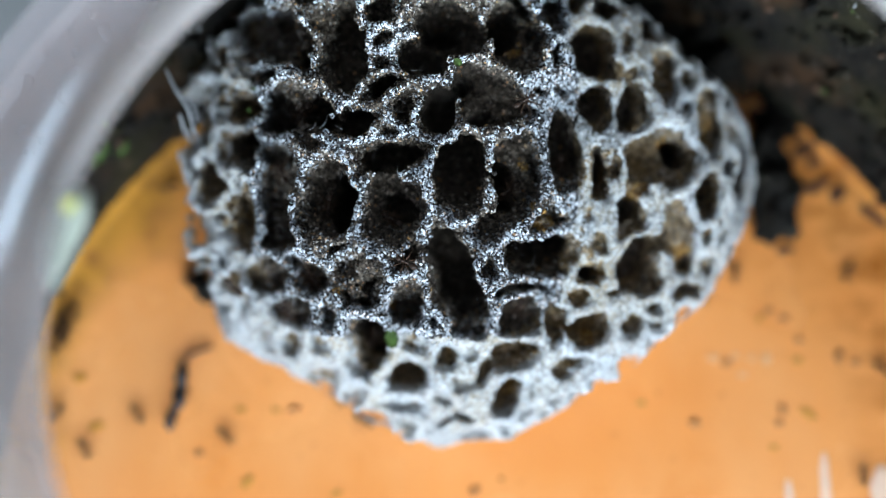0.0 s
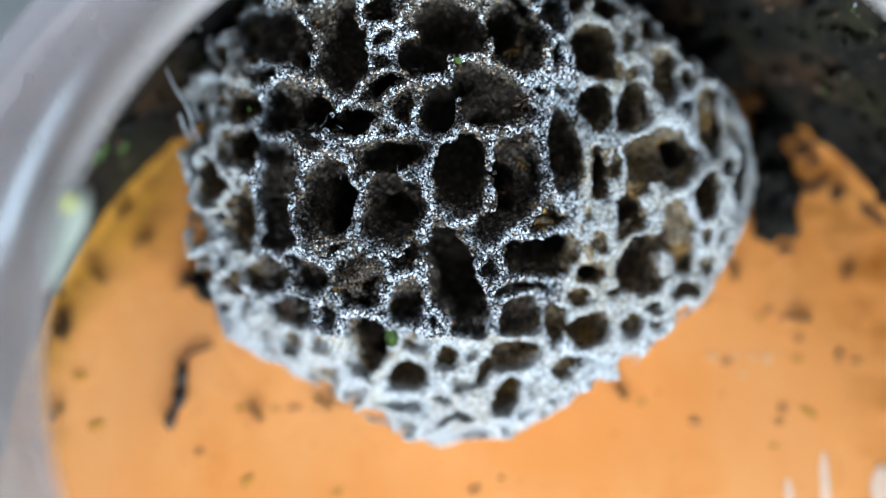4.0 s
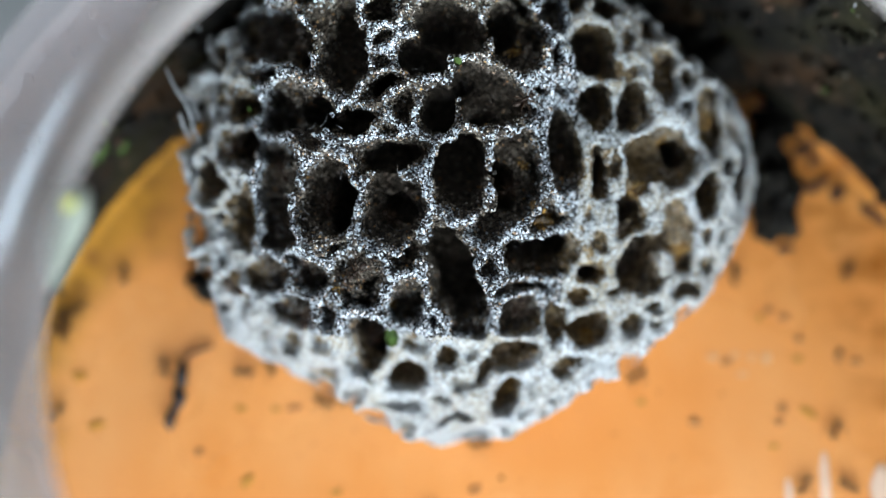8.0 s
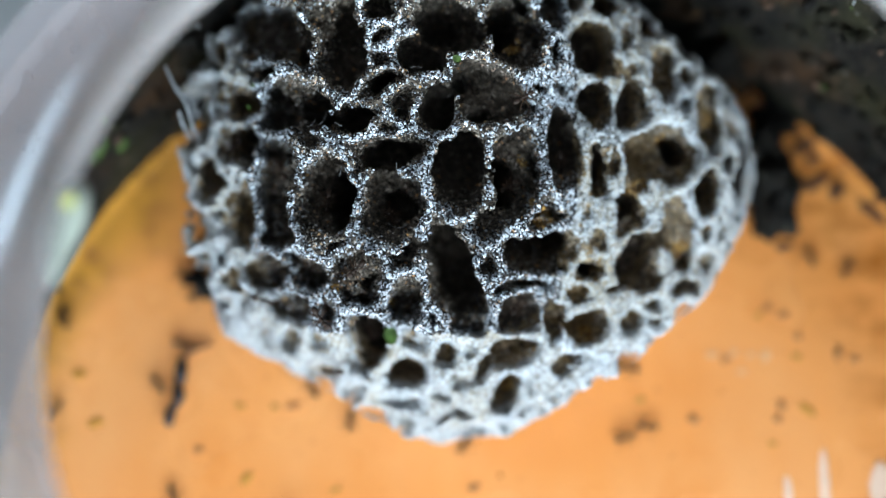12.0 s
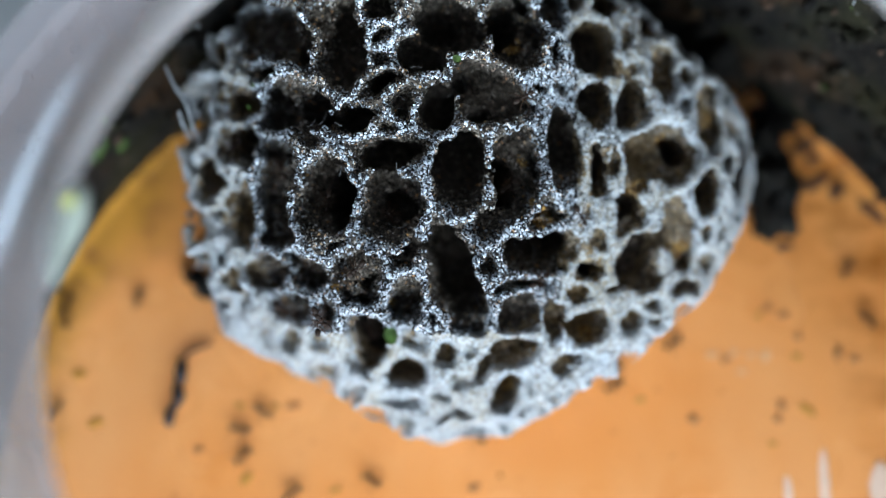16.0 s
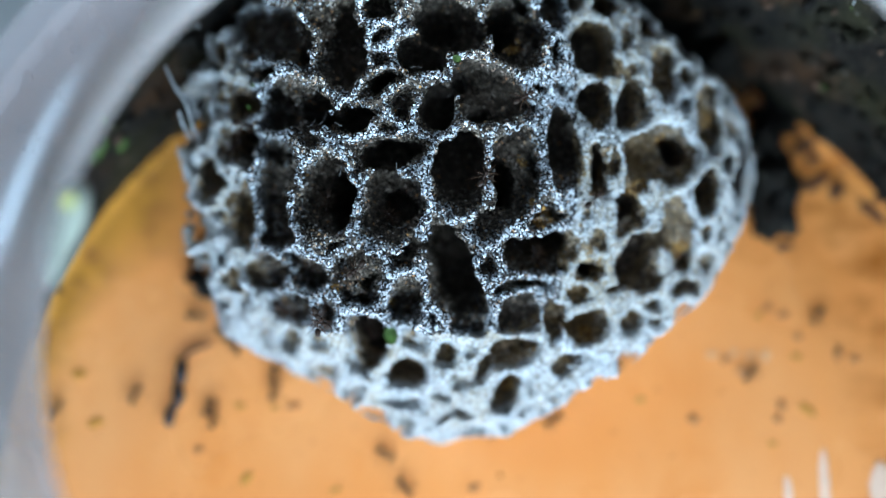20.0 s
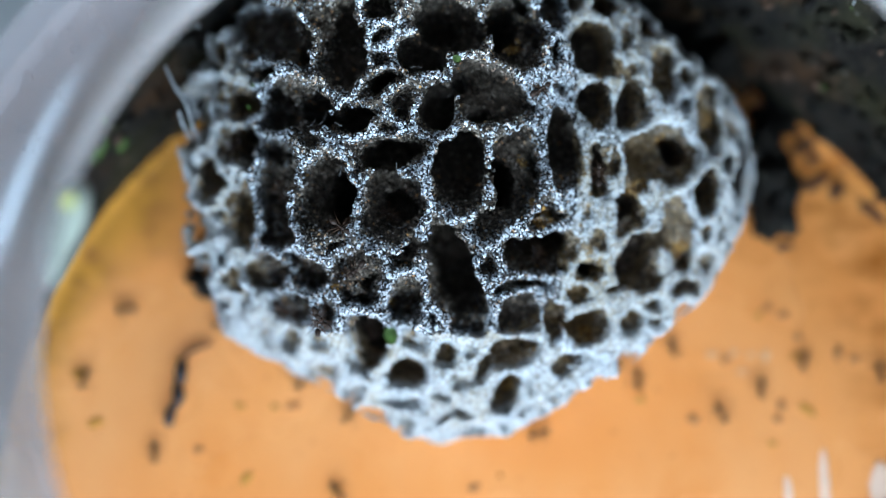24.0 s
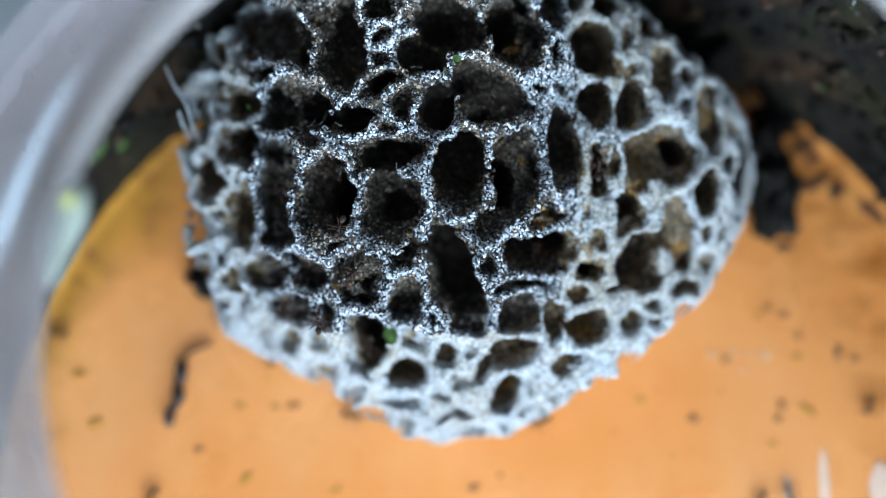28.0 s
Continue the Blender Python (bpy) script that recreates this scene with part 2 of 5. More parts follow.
# ---- the jar, its floor and the table below it ----
def box(lo, hi):
    bm = bmesh.new()
    bmesh.ops.create_cube(bm, size=1.0)
    for v in bm.verts:
        v.co = [l + (c + 0.5) * (h - l) for l, h, c in zip(lo, hi, v.co)]
    return bm


def wall(name, lo, hi, label, category="wall", mat=None):
    return tagged(part(name, box(lo, hi), mat or M_WALL, None, label, smooth=False), category=category, kind="structure")


def wall_with_window(name, along, at, thick, ends, top, opening, label):
    """Four pieces round an opening; along: 0 for a wall that runs in x, 1 for one that runs in y."""
    (a, b), (low, high) = opening
    for tail, (s0, s1), (z0, z1) in (("low", ends, (-0.05, low)), ("high", ends, (high, top)), ("near", (ends[0], a), (low, high)), ("far", (b, ends[1]), (low, high))):
        lo, hi = ((s0, at - thick, z0), (s1, at, z1)) if along == 0 else ((at - thick, s0, z0), (at, s1, z1))
        wall(name + "_" + tail, lo, hi, label)


ground = tagged(part("ground", box((LEFT, FRONT, -0.05), (1.7, 1.6, -0.0056)), M_TABLE, None, "dark grey matt table top under the jar", smooth=False), category="table top", kind="structure")
# An unseen room, added to hold back light from above and behind.
wall("wall_back", (LEFT, 1.6, -0.05), (1.7, 1.7, 1.8), "unseen plain grey wall added to close off light")
wall("wall_right", (1.7, FRONT, -0.05), (1.8, 1.6, 1.8), "unseen plain grey wall added to close off light")
wall_with_window("wall_front", 0, FRONT, 0.1, (LEFT, 1.7), 1.8, WINDOW, "unseen grey wall round an assumed low window")
wall_with_window("wall_left", 1, LEFT, 0.1, (FRONT, 1.6), 1.8, SIDE, "unseen grey wall round an added narrow window")
wall("ceiling", (LEFT - 0.1, FRONT - 0.1, 1.8), (1.8, 1.7, 1.9), "unseen dark ceiling added to block light from above", "ceiling", M_SKY_BLOCK)

bm, rings = revolve([(0.5, 0.0), (30, 0.0), (60, 0.0), (90, 0.0), (118, 0.0), (121, 0.8), (122.3, 2.6), (122.3, -5.0), (0.5, -5.0)])
bm.faces.new(rings[0])
tagged(part("floor", bm, M_FLOOR, None, "glossy orange plastic floor with painted pale sheen and olive stains"), category="floor", kind="structure")

inside = [(122.6, -5.5), (122.6, 30), (122.8, 58), (121.5, 82), (117, 101), (109.5, 117), (100, 128.5), (91, 135), (84.5, 138)]
lip = [(80.8, 138.6), (79.3, 141), (80.0, 144.2), (83, 145.6), (87, 144)]
back = [(93, 141), (102.5, 133.5), (112.5, 121.5), (120.5, 104), (125.2, 83), (126.3, 58), (126.2, 30), (126.2, -5.5)]
jar = tagged(new("jar"), "round milky plastic jar with an inward curving lip", "jar")


def settle_lip(bm):
    """The mouth is a little wider than it was moulded, and leans to one side."""
    for v in bm.verts:
        f = min(1, max(0, (v.co.z / MM - 50) / 85))
        v.co.x = v.co.x * (1 + 0.038 * f) + 3.2 * MM * f
        v.co.y *= 1 + 0.02 * f
    return bm


bm, rings = revolve(inside + lip + back)
part("jar_wall", settle_lip(bm), M_JAR, jar)


def dirt_film(start, end, reach, seed):
    """Soil stuck to the inside of the wall, thin and ragged, from one bearing to another; reach: its height in the middle."""
    rng = random.Random(seed)
    bm = bmesh.new()
    cols, levels = 150, 26
    grid = []
    for i in range(cols + 1):
        s = i / cols
        a = radians(start + (end - start) * s)
        swell = math.sin(math.pi * min(1, max(0, s))) ** 0.45
        ragged = 1 + 0.22 * noise.noise(Vector((i * 0.16, seed, 0))) + 0.12 * noise.noise(Vector((i * 0.7, seed, 4)))
        high = max(1.5, reach * swell * ragged)
        col = []
        for k in range(levels + 1):
            h = min(0.4 + high * k / levels, 128.0)
            r = np.interp(h, [p[1] for p in inside], [p[0] for p in inside]) - 0.5
            r -= 1.1 * (1 - (k / levels) ** 3) * (0.6 + 0.8 * abs(noise.noise(Vector((i * 0.33, k * 0.5, seed)))))
            col.append(bm.verts.new((r * math.cos(a) * MM, r * math.sin(a) * MM, h * MM)))
        grid.append(col)
    for a, b in zip(grid, grid[1:]):
        for k in range(levels):
            bm.faces.new((a[k], a[k + 1], b[k + 1], b[k]))
    return bm


part("dirt_film", settle_lip(dirt_film(-12, 178, 118.0, 3)), M_SOIL, jar, "dark soil smeared on the inside of the wall")



def wall_clods(count, seed, size):
    """Clods that cling to the soiled wall, on both sides of the comb."""
    rng = random.Random(seed)
    bm = bmesh.new()
    for _ in range(count):
        a = radians(rng.uniform(10, 72) if rng.random() < 0.72 else rng.uniform(105, 152))
        h = rng.uniform(3, 96)
        r = np.interp(h, [p[1] for p in inside], [p[0] for p in inside]) - 1.8
        s = size * rng.uniform(0.45, 1.5)
        m = Matrix.Translation((r * math.cos(a) * MM, r * math.sin(a) * MM, h * MM)) @ Euler([rng.uniform(0, 3) for _ in range(3)]).to_matrix().to_4x4() \
            @ Matrix.Diagonal((s * MM, s * MM * rng.uniform(0.5, 0.9), s * MM * rng.uniform(0.3, 0.6), 1))
        made = bmesh.ops.create_icosphere(bm, subdivisions=2, radius=1.0, matrix=m)["verts"]
        centre = m.translation
        for v in made:
            v.co = centre + (v.co - centre) * (1 + 0.45 * noise.noise(v.co * 900))
    return settle_lip(bm)


# The last set, pale specks, puts wet glints into the colour.
for count, seed, size, mat, label in ((280, 4, 2.3, M_SOIL, "dark soil crusted on the wall"), (110, 8, 1.3, M_CLOD, "brown soil crusted on the wall"),
                                      (22, 12, 0.9, M_MOSS, "olive scraps of moss on the wall"), (44, 15, 0.45, M_HUSK, "pale grey specks painted as wet glints on the soiled wall")):
    tagged(part("soil_crust", wall_clods(count, seed, size), mat, jar, label), kind="stuff")

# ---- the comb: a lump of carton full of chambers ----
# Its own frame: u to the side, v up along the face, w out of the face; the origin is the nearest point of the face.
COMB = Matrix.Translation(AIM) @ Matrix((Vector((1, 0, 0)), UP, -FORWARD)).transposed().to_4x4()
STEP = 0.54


def ellipsoid(p, centre, radii, power=2.0):
    q = [np.abs((a - c) / r) for a, c, r in zip(p, centre, radii)]
    k = (q[0] ** power + q[1] ** power + q[2] ** power) ** (1 / power)
    return (k - 1.0) * min(radii)


def smooth_min(a, b, k):
    h = np.clip(0.5 + 0.5 * (b - a) / k, 0, 1)
    return b * (1 - h) + a * h - k * h * (1 - h)


def lump(u, v, w):
    """Signed distance to the lump before it is hollowed out."""
    p = (u, v, w)
    d = ellipsoid(p, (5.5, 19.0, -50.0), (69.0, 67.5, 39.0))
    d = smooth_min(d, ellipsoid(p, (-7.0, 27.0, -22.0), (34.5, 46.0, 23.5), 3.2), 4.0)
    d = smooth_min(d, ellipsoid(p, (-42.0, 29.0, -41.0), (15.0, 27.0, 21.0)), 6.0)
    d = smooth_min(d, ellipsoid(p, (6.0, 30.0, -75.0), (52.0, 52.0, 45.0)), 8.0)
    for a, b, reach in ((0.0, -1.0, 47.0), (-0.5, -0.87, 44.0), (0.5, -0.87, 46.0), (0.75, -0.66, 53.4), (0.66, 0.75, 72.5), (-0.75, 0.66, 75.0)):     # flattened sides
        d = -smooth_min(-d, reach - a * u - b * v, 4.0)
    height = (AIM.z + v * S + w * C)          # above the floor
    return -smooth_min(-d, height - 0.2, 4.0)


def soft_noise(rng, shape, cell):
    """Smooth random field: random values on a coarse lattice, blended between."""
    small = [int(np.ceil(n / cell)) + 2 for n in shape]
    f = rng.uniform(-1, 1, small).astype(np.float32)
    for axis, n in enumerate(shape):
        x = np.arange(n) / cell
        i = x.astype(int)
        t = x - i
        t = (t * t * (3 - 2 * t)).astype(np.float32)
        t = t.reshape([-1 if k == axis else 1 for k in range(3)])
        f = np.take(f, i, axis) * (1 - t) + np.take(f, i + 1, axis) * t
    return f


def surface(field, origin, step):
    """Faces where the field crosses zero: one point per mixed cell, joined across the crossed edges."""
    inside = field < 0
    nx, ny, nz = field.shape
    count = np.zeros((nx - 1, ny - 1, nz - 1), np.int8)
    corners = [(i, j, k) for i in (0, 1) for j in (0, 1) for k in (0, 1)]
    for i, j, k in corners:
        count += inside[i:nx - 1 + i, j:ny - 1 + j, k:nz - 1 + k]
    mixed = np.argwhere((count > 0) & (count < 8))
    number = np.full(count.shape, -1, np.int32)
    number[tuple(mixed.T)] = np.arange(len(mixed))
    total, hits = np.zeros((len(mixed), 3)), np.zeros(len(mixed))
    for a in corners:
        for axis in range(3):
            if a[axis]:
                continue
            b = tuple(1 if n == axis else a[n] for n in range(3))
            fa, fb = field[tuple((mixed + a).T)], field[tuple((mixed + b).T)]
            cross = (fa < 0) != (fb < 0)
            t = np.where(cross, fa / np.where(cross, fa - fb, 1), 0)
            p = np.array(a, float) + t[:, None] * np.eye(3)[axis]
            total += p * cross[:, None]
            hits += cross
    verts = (mixed + total / hits[:, None]) * step + origin
    faces = []
    for axis in range(3):
        o1, o2 = [n for n in range(3) if n != axis]
        lo = [slice(None)] * 3
        hi = [slice(None)] * 3
        lo[axis], hi[axis] = slice(0, -1), slice(1, None)
        flip = np.argwhere(inside[tuple(lo)] != inside[tuple(hi)])
        ok = (flip[:, o1] > 0) & (flip[:, o2] > 0) & (flip[:, o1] < field.shape[o1] - 1) & (flip[:, o2] < field.shape[o2] - 1)
        flip = flip[ok]
        quad = []
        for da, db in ((1, 1), (0, 1), (0, 0), (1, 0)):
            q = flip.copy()
            q[:, o1] -= da
            q[:, o2] -= db
            quad.append(number[tuple(q.T)])
        quad = np.stack(quad, 1)
        outward = inside[tuple(flip.T)]
        turn = outward if axis != 1 else ~outward
        quad[~turn] = quad[~turn][:, ::-1]
        faces.append(quad)
    return verts, np.concatenate(faces)


# Chambers, each: side, up, half width, half height, turn in degrees, depth; the holes go on from the floors of the larger ones.
FRONT_UPPER_A = [
    (-35.6, 45.9, 9.1, 5.5, -20, 12), (-21.7, 43.4, 4.9, 9.8, 0, 20), (-26.1, 50.2, 3.3, 3.0, 0, 12),
    (-38.3, 39.7, 2.5, 1.4, 0, 4), (-30.9, 29.9, 7.9, 5.5, -5, 12), (-19.8, 27.3, 5.4, 3.5, 15, 25),
    (-13.8, 34.1, 4.1, 1.8, 35, 25), (-13.3, 40.6, 1.6, 1.2, 0, 4), (-51.6, 44.8, 2.4, 2.1, 0, 8),
]
FRONT_UPPER_B = [
    (-45.3, 32.7, 4.2, 2.9, 0, 14), (-57.4, 30.8, 1.8, 3.9, 0, 7), (-14.3, 51.0, 2.7, 2.5, 0, 10),
    (1.9, 47.6, 8.4, 6.3, -25, 22), (-4.3, 41.4, 4.9, 4.6, 0, 26), (16.1, 46.4, 5.8, 8.5, 8, 12),
    (10.0, 32.8, 10.3, 5.7, -22, 14), (-1.1, 30.2, 3.8, 5.2, 0, 30), (-8.1, 30.9, 2.7, 3.3, 0, 8),
    (23.8, 51.9, 2.8, 3.4, 0, 9),
]
FRONT_MIDDLE_A = [
    (-46.0, 22.4, 4.3, 3.7, -10, 18), (-54.2, 15.0, 4.6, 4.2, 0, 10), (-46.9, 6.5, 3.2, 6.3, 6, 12),
    (-35.6, 11.6, 4.1, 10.9, -3, 14), (-25.4, 9.9, 5.6, 8.2, 4, 14), (-29.8, 23.1, 3.3, 2.1, -20, 7),
    (-11.8, 19.4, 7.4, 3.3, 10, 24), (-11.0, 8.5, 6.4, 7.7, 0, 14), (4.1, 16.1, 5.4, 8.2, -14, 24),
]
FRONT_MIDDLE_B = [
    (15.6, 15.0, 5.4, 9.5, -5, 12), (12.0, 6.3, 4.1, 2.6, 20, 9), (22.1, 6.1, 4.4, 2.2, 25, 8),
    (2.8, -6.9, 5.3, 11.8, 21, 30), (-7.4, -1.1, 4.1, 1.8, 20, 12), (21.7, -1.3, 7.6, 4.7, 0, 24),
    (32.6, 7.0, 0.7, 2.7, 0, 4), (26.8, 21.6, 3.6, 8.4, 6, 15), (34.7, 16.8, 2.4, 6.1, 5, 13),
]
LOWER_LEFT = [
    (-18.3, -6.1, 5.6, 6.1, 0, 5.2), (-22.0, 0.6, 3.6, 1.7, 0, 3.0), (-28.9, -6.2, 6.5, 3.4, -25, 5.2),
    (-39.3, -5.5, 5.0, 3.5, 0, 4.5), (-48.1, -8.3, 1.7, 5.1, 18, 3.8), (-34.7, -14.2, 4.1, 4.0, 0, 4.5),
    (-25.5, -12.7, 1.7, 3.7, 0, 5.2), (-28.1, -21.7, 1.8, 1.5, 0, 2.2), (-16.3, -21.7, 4.1, 7.1, 0, 19.5),
    (-8.0, -11.5, 3.4, 4.8, 0, 6.8), (-8.7, -28.7, 5.0, 3.6, 10, 12.0), (-41.2, -21.8, 1.2, 3.3, 30, 2.2),
    (-8.3, -35.6, 3.6, 1.5, -15, 3.0), (-1.2, -40.6, 3.0, 0.8, 35, 2.2), (-1.0, -33.8, 1.8, 1.3, 0, 2.2),
    (1.4, -24.2, 2.1, 2.9, 0, 5.2),
]
LOWER_RIGHT = [
    (15.9, -8.2, 3.7, 1.2, 8, 3.8), (17.0, -15.2, 4.5, 4.6, 15, 6.8), (25.3, -16.5, 3.3, 4.2, 0, 6.8),
    (30.3, -10.6, 2.6, 1.8, 20, 3.8), (32.5, -18.1, 4.6, 4.6, 25, 10.5), (32.4, -5.1, 2.9, 2.4, 0, 13.5),
    (39.4, -9.4, 2.1, 1.5, 0, 3.0), (15.7, -24.3, 4.6, 4.1, 15, 7.5), (9.2, -28.1, 1.8, 4.1, -20, 6.0),
    (14.7, -33.6, 3.1, 4.6, -20, 10.5), (30.5, -25.9, 3.8, 1.5, 15, 4.5), (43.4, -17.8, 3.1, 2.5, 15, 4.5),
    (27.7, -29.0, 3.1, 1.2, 10, 3.0), (4.4, -38.3, 2.3, 1.4, 0, 3.8), (55.8, -8.4, 2.0, 1.4, 0, 3.8),
    (49.0, -13.8, 1.9, 1.4, 0, 3.0),
]
RIGHT = [
    (33.7, 44.1, 5.4, 6.0, -10, 15.0), (34.0, 31.9, 3.7, 5.1, 0, 11.2), (42.5, 31.3, 3.6, 5.7, -10, 10.5),
    (50.2, 38.3, 2.9, 5.8, 0, 6.8), (49.1, 20.4, 8.8, 5.8, 10, 6.8), (60.8, 29.3, 2.5, 6.5, 0, 5.2),
    (41.1, 46.4, 1.1, 2.7, 0, 3.0), (39.2, 40.4, 1.8, 2.1, -30, 3.0), (55.8, 39.3, 1.4, 1.4, 0, 3.0),
    (42.7, 39.3, 1.4, 3.0, -30, 3.0), (61.2, 11.7, 3.6, 5.4, 0, 13.5), (41.6, 7.2, 3.3, 4.8, 10, 15.0),
    (44.6, -3.7, 4.9, 7.3, -12, 13.5), (52.6, 2.7, 4.0, 6.1, 8, 7.5), (43.2, 13.8, 2.7, 2.1, 0, 3.8),
    (38.5, 18.9, 1.2, 2.7, 0, 3.8),
]
RIGHT_EDGE = [
    (34.5, 2.4, 1.8, 1.8, 0, 3.0), (64.2, 3.4, 1.4, 3.8, 0, 3.8), (62.4, -3.3, 1.9, 1.9, 30, 3.8),
    (69.6, 21.2, 1.9, 6.0, 0, 4.5), (46.8, 49.4, 2.1, 2.8, 0, 1.5),
]
HOLES = [
    (-31.1, 43.9, 5.0, 2.3, -28, 36), (-28.6, 31.3, 5.0, 3.5, 0, 38), (-0.5, 50.5, 5.0, 2.4, 0, 32),
    (13.9, 50.1, 4.1, 4.6, 0, 36), (3.8, 36.8, 2.9, 1.9, 0, 34), (8.1, 29.7, 3.8, 2.4, 0, 26),
    (-33.9, 11.6, 2.1, 8.7, 0, 36), (-23.2, 10.4, 3.2, 6.5, 0, 36), (-9.8, 8.9, 3.8, 4.8, 0, 26),
    (13.0, 14.5, 3.6, 5.3, 0, 34), (-16.1, -7.3, 1.9, 2.2, 0, 13), (53.3, 22.2, 3.2, 3.3, 0, 20),
]
# Worn crust, and dimmer light up the lobe painted dark: side, up, radius.
WORN_DIM = [(-22.0, 45.5, 6.6), (1.9, 51.5, 6.6), (9.1, 45.5, 5.4), (-11.2, 51.8, 5.3), (-7.0, 35.9, 3.1), (16.9, 42.8, 5.0), (-25.7, 3.1, 3.8), (11.5, 5.9, 4.3), (7.9, 27.0, 4.3), (-30.5, 22.9, 3.1)]
# Where the crumbs are rusty: side, up, radius.
RUSTY = [(15.1, 43.9, 1.9), (22.0, 5.9, 2.4), (52.6, -1.4, 2.3), (43.5, 13.4, 2.0), (60.8, 29.2, 2.1), (17.5, 18.1, 1.2), (-11.4, -12.6, 1.1), (49.9, 24.2, 1.5), (20.0, 9.2, 1.1), (-23.5, -9.6, 1.1), (55.3, 0.1, 1.5), (61.7, 4.7, 1.2), (14.6, -31.9, 2.1), (32.6, -20.2, 1.8)]
CHAMBERS = FRONT_UPPER_A + FRONT_UPPER_B + FRONT_MIDDLE_A + FRONT_MIDDLE_B + LOWER_LEFT + LOWER_RIGHT + RIGHT + RIGHT_EDGE


def fade(x):
    x = np.clip(x, 0, 1)
    return x * x * (3 - 2 * x)


def mouth(u, v, row):
    """Distance to the edge of a chamber's mouth, on the face."""
    cu, cv, ru, rv, turn, depth = row
    ct, st = math.cos(radians(turn)), math.sin(radians(turn))
    x, y = u - cu, v - cv
    p, q = np.abs(x * ct + y * st) / ru, np.abs(y * ct - x * st) / rv
    return ((p ** 2.5 + q ** 2.5) ** 0.4 - 1.0) * min(ru, rv)


def hollow_comb():
    rng = np.random.default_rng(4)
    lo, hi = np.array([-70.0, -56.0, -98.0]), np.array([82.0, 86.0, 7.0])
    n = np.ceil((hi - lo) / STEP).astype(int)
    ax = [(lo[i] + STEP * np.arange(n[i])).astype(np.float32) for i in range(3)]
    u, v, w = ax[0][:, None, None], ax[1][None, :, None], ax[2][None, None, :]
    flat = (n[0], n[1], 1)

    def wavy(size, shape=n):
        return soft_noise(rng, shape, size / STEP)

    def wavy_flat(size):
        return wavy(size, flat)[:, :, 0]

    coarse, fine = wavy(5.0), wavy(2.2)
    solid = (lump(u, v, w) + 1.7 * wavy(8.7)).astype(np.float32)
    top = n[2] - 1 - np.argmax(solid[:, :, ::-1] < 0, axis=2)
    face = ax[2][np.clip(top, 0, n[2] - 1)]
    face[top == n[2] - 1] = -60.0

    def face_at(cu, cv):
        return face[min(max(int((cu - lo[0]) / STEP), 0), n[0] - 1), min(max(int((cv - lo[1]) / STEP), 0), n[1] - 1)]

    # The known chambers, then small pits wherever the face would stay plain.
    u2 = ax[0][:, None] + 0.7 * wavy_flat(7.0) + 0.8 * wavy_flat(3.4) + 0.4 * wavy_flat(1.5)
    v2 = ax[1][None, :] + 0.7 * wavy_flat(7.0) + 0.8 * wavy_flat(3.4) + 0.4 * wavy_flat(1.5)
    rows = list(CHAMBERS)
    first = np.full((n[0], n[1]), 99.0, np.float32)
    second = first.copy()

    def count_in(row):
        e = mouth(u2, v2, row).astype(np.float32)
        np.minimum(second, np.maximum(first, e), out=second)
        np.minimum(first, e, out=first)

    for row in rows:
        count_in(row)
    for k in range(2600):
        cu, cv = rng.uniform(-66, 78), rng.uniform(-50, 84)
        room = first[int((cu - lo[0]) / STEP), int((cv - lo[1]) / STEP)]
        if room < 2.2 + (1.5 if cu < -36 and cv < 56 else 0):
            continue
        if face_at(cu, cv) < -44 and cv < 30:
            continue
        r = min(room * 0.7, rng.uniform(1.3, 3.6) if cv < 54 else rng.uniform(2.5, 5.5))
        deep = rng.uniform(0.6, 1.6) * r if cv < 54 else rng.uniform(7, 16)
        rows.append((cu, cv, r * rng.uniform(0.9, 1.25), r * rng.uniform(0.7, 1.0), rng.uniform(0, 180), deep))
        count_in(rows[-1])
    front = fade((v2 + 20) / 12) * fade((28 - u2) / 8)
    thick = 0.9 - 0.5 * front + 0.75 * wavy_flat(8.0)                   # some walls are stout, some sharp
    hold = (1 - 0.3 * fade((-5 - v2) / 20)) * (1 - 0.65 * fade((-38 - u2) / 12))
    hold = hold * (1 - fade((-36 - face) / 8))                     # the rim is not frayed
    ridge = (3.2 + 1.2 * front) * hold * fade((second - first - thick) / (3.6 - 0.8 * front))
    solid += (front * (1.8 * fade(0.5 + 0.8 * wavy_flat(6.0)) + 0.7 * wavy_flat(2.4)))[:, :, None]      # crests rise and fall
    field = solid + ridge[:, :, None] * fade((w + 70) / 25)

    def carve(row, through):
        cu, cv, ru, rv, turn, depth = row
        iu, iv = int((cu - lo[0]) / STEP), int((cv - lo[1]) / STEP)
        ws = face_at(cu, cv)
        reach = max(ru, rv) * 1.4 + depth * 0.45 + 3
        a0, a1 = max(iu - int(reach / STEP), 0), min(iu + int(reach / STEP), n[0])
        b0, b1 = max(iv - int(reach / STEP), 0), min(iv + int(reach / STEP), n[1])
        if a1 <= a0 or b1 <= b0:
            return
        c0 = max(int((ws - depth - 3 - lo[2]) / STEP), 0)
        block = (slice(a0, a1), slice(b0, b1), slice(c0, n[2]))
        d = ws - ax[2][c0:][None, None, :]
        inner = np.clip(d, 0, depth)
        if through:                               # a hole runs on straight from the mouth
            lean_u, lean_v, swell, taper = -cu / 350, -cv / 350, 0.0, 0.4
        else:
            lean_u, lean_v = -0.3 * (cu - 2) / 60, -0.3 * (cv - 22) / 60 + 0.12 + 0.08 * math.sin(cu * 1.7)
            swell, taper = 0.12, 0.6
        x = u2[a0:a1, b0:b1, None] - cu - lean_u * inner
        y = v2[a0:a1, b0:b1, None] - cv - lean_v * inner
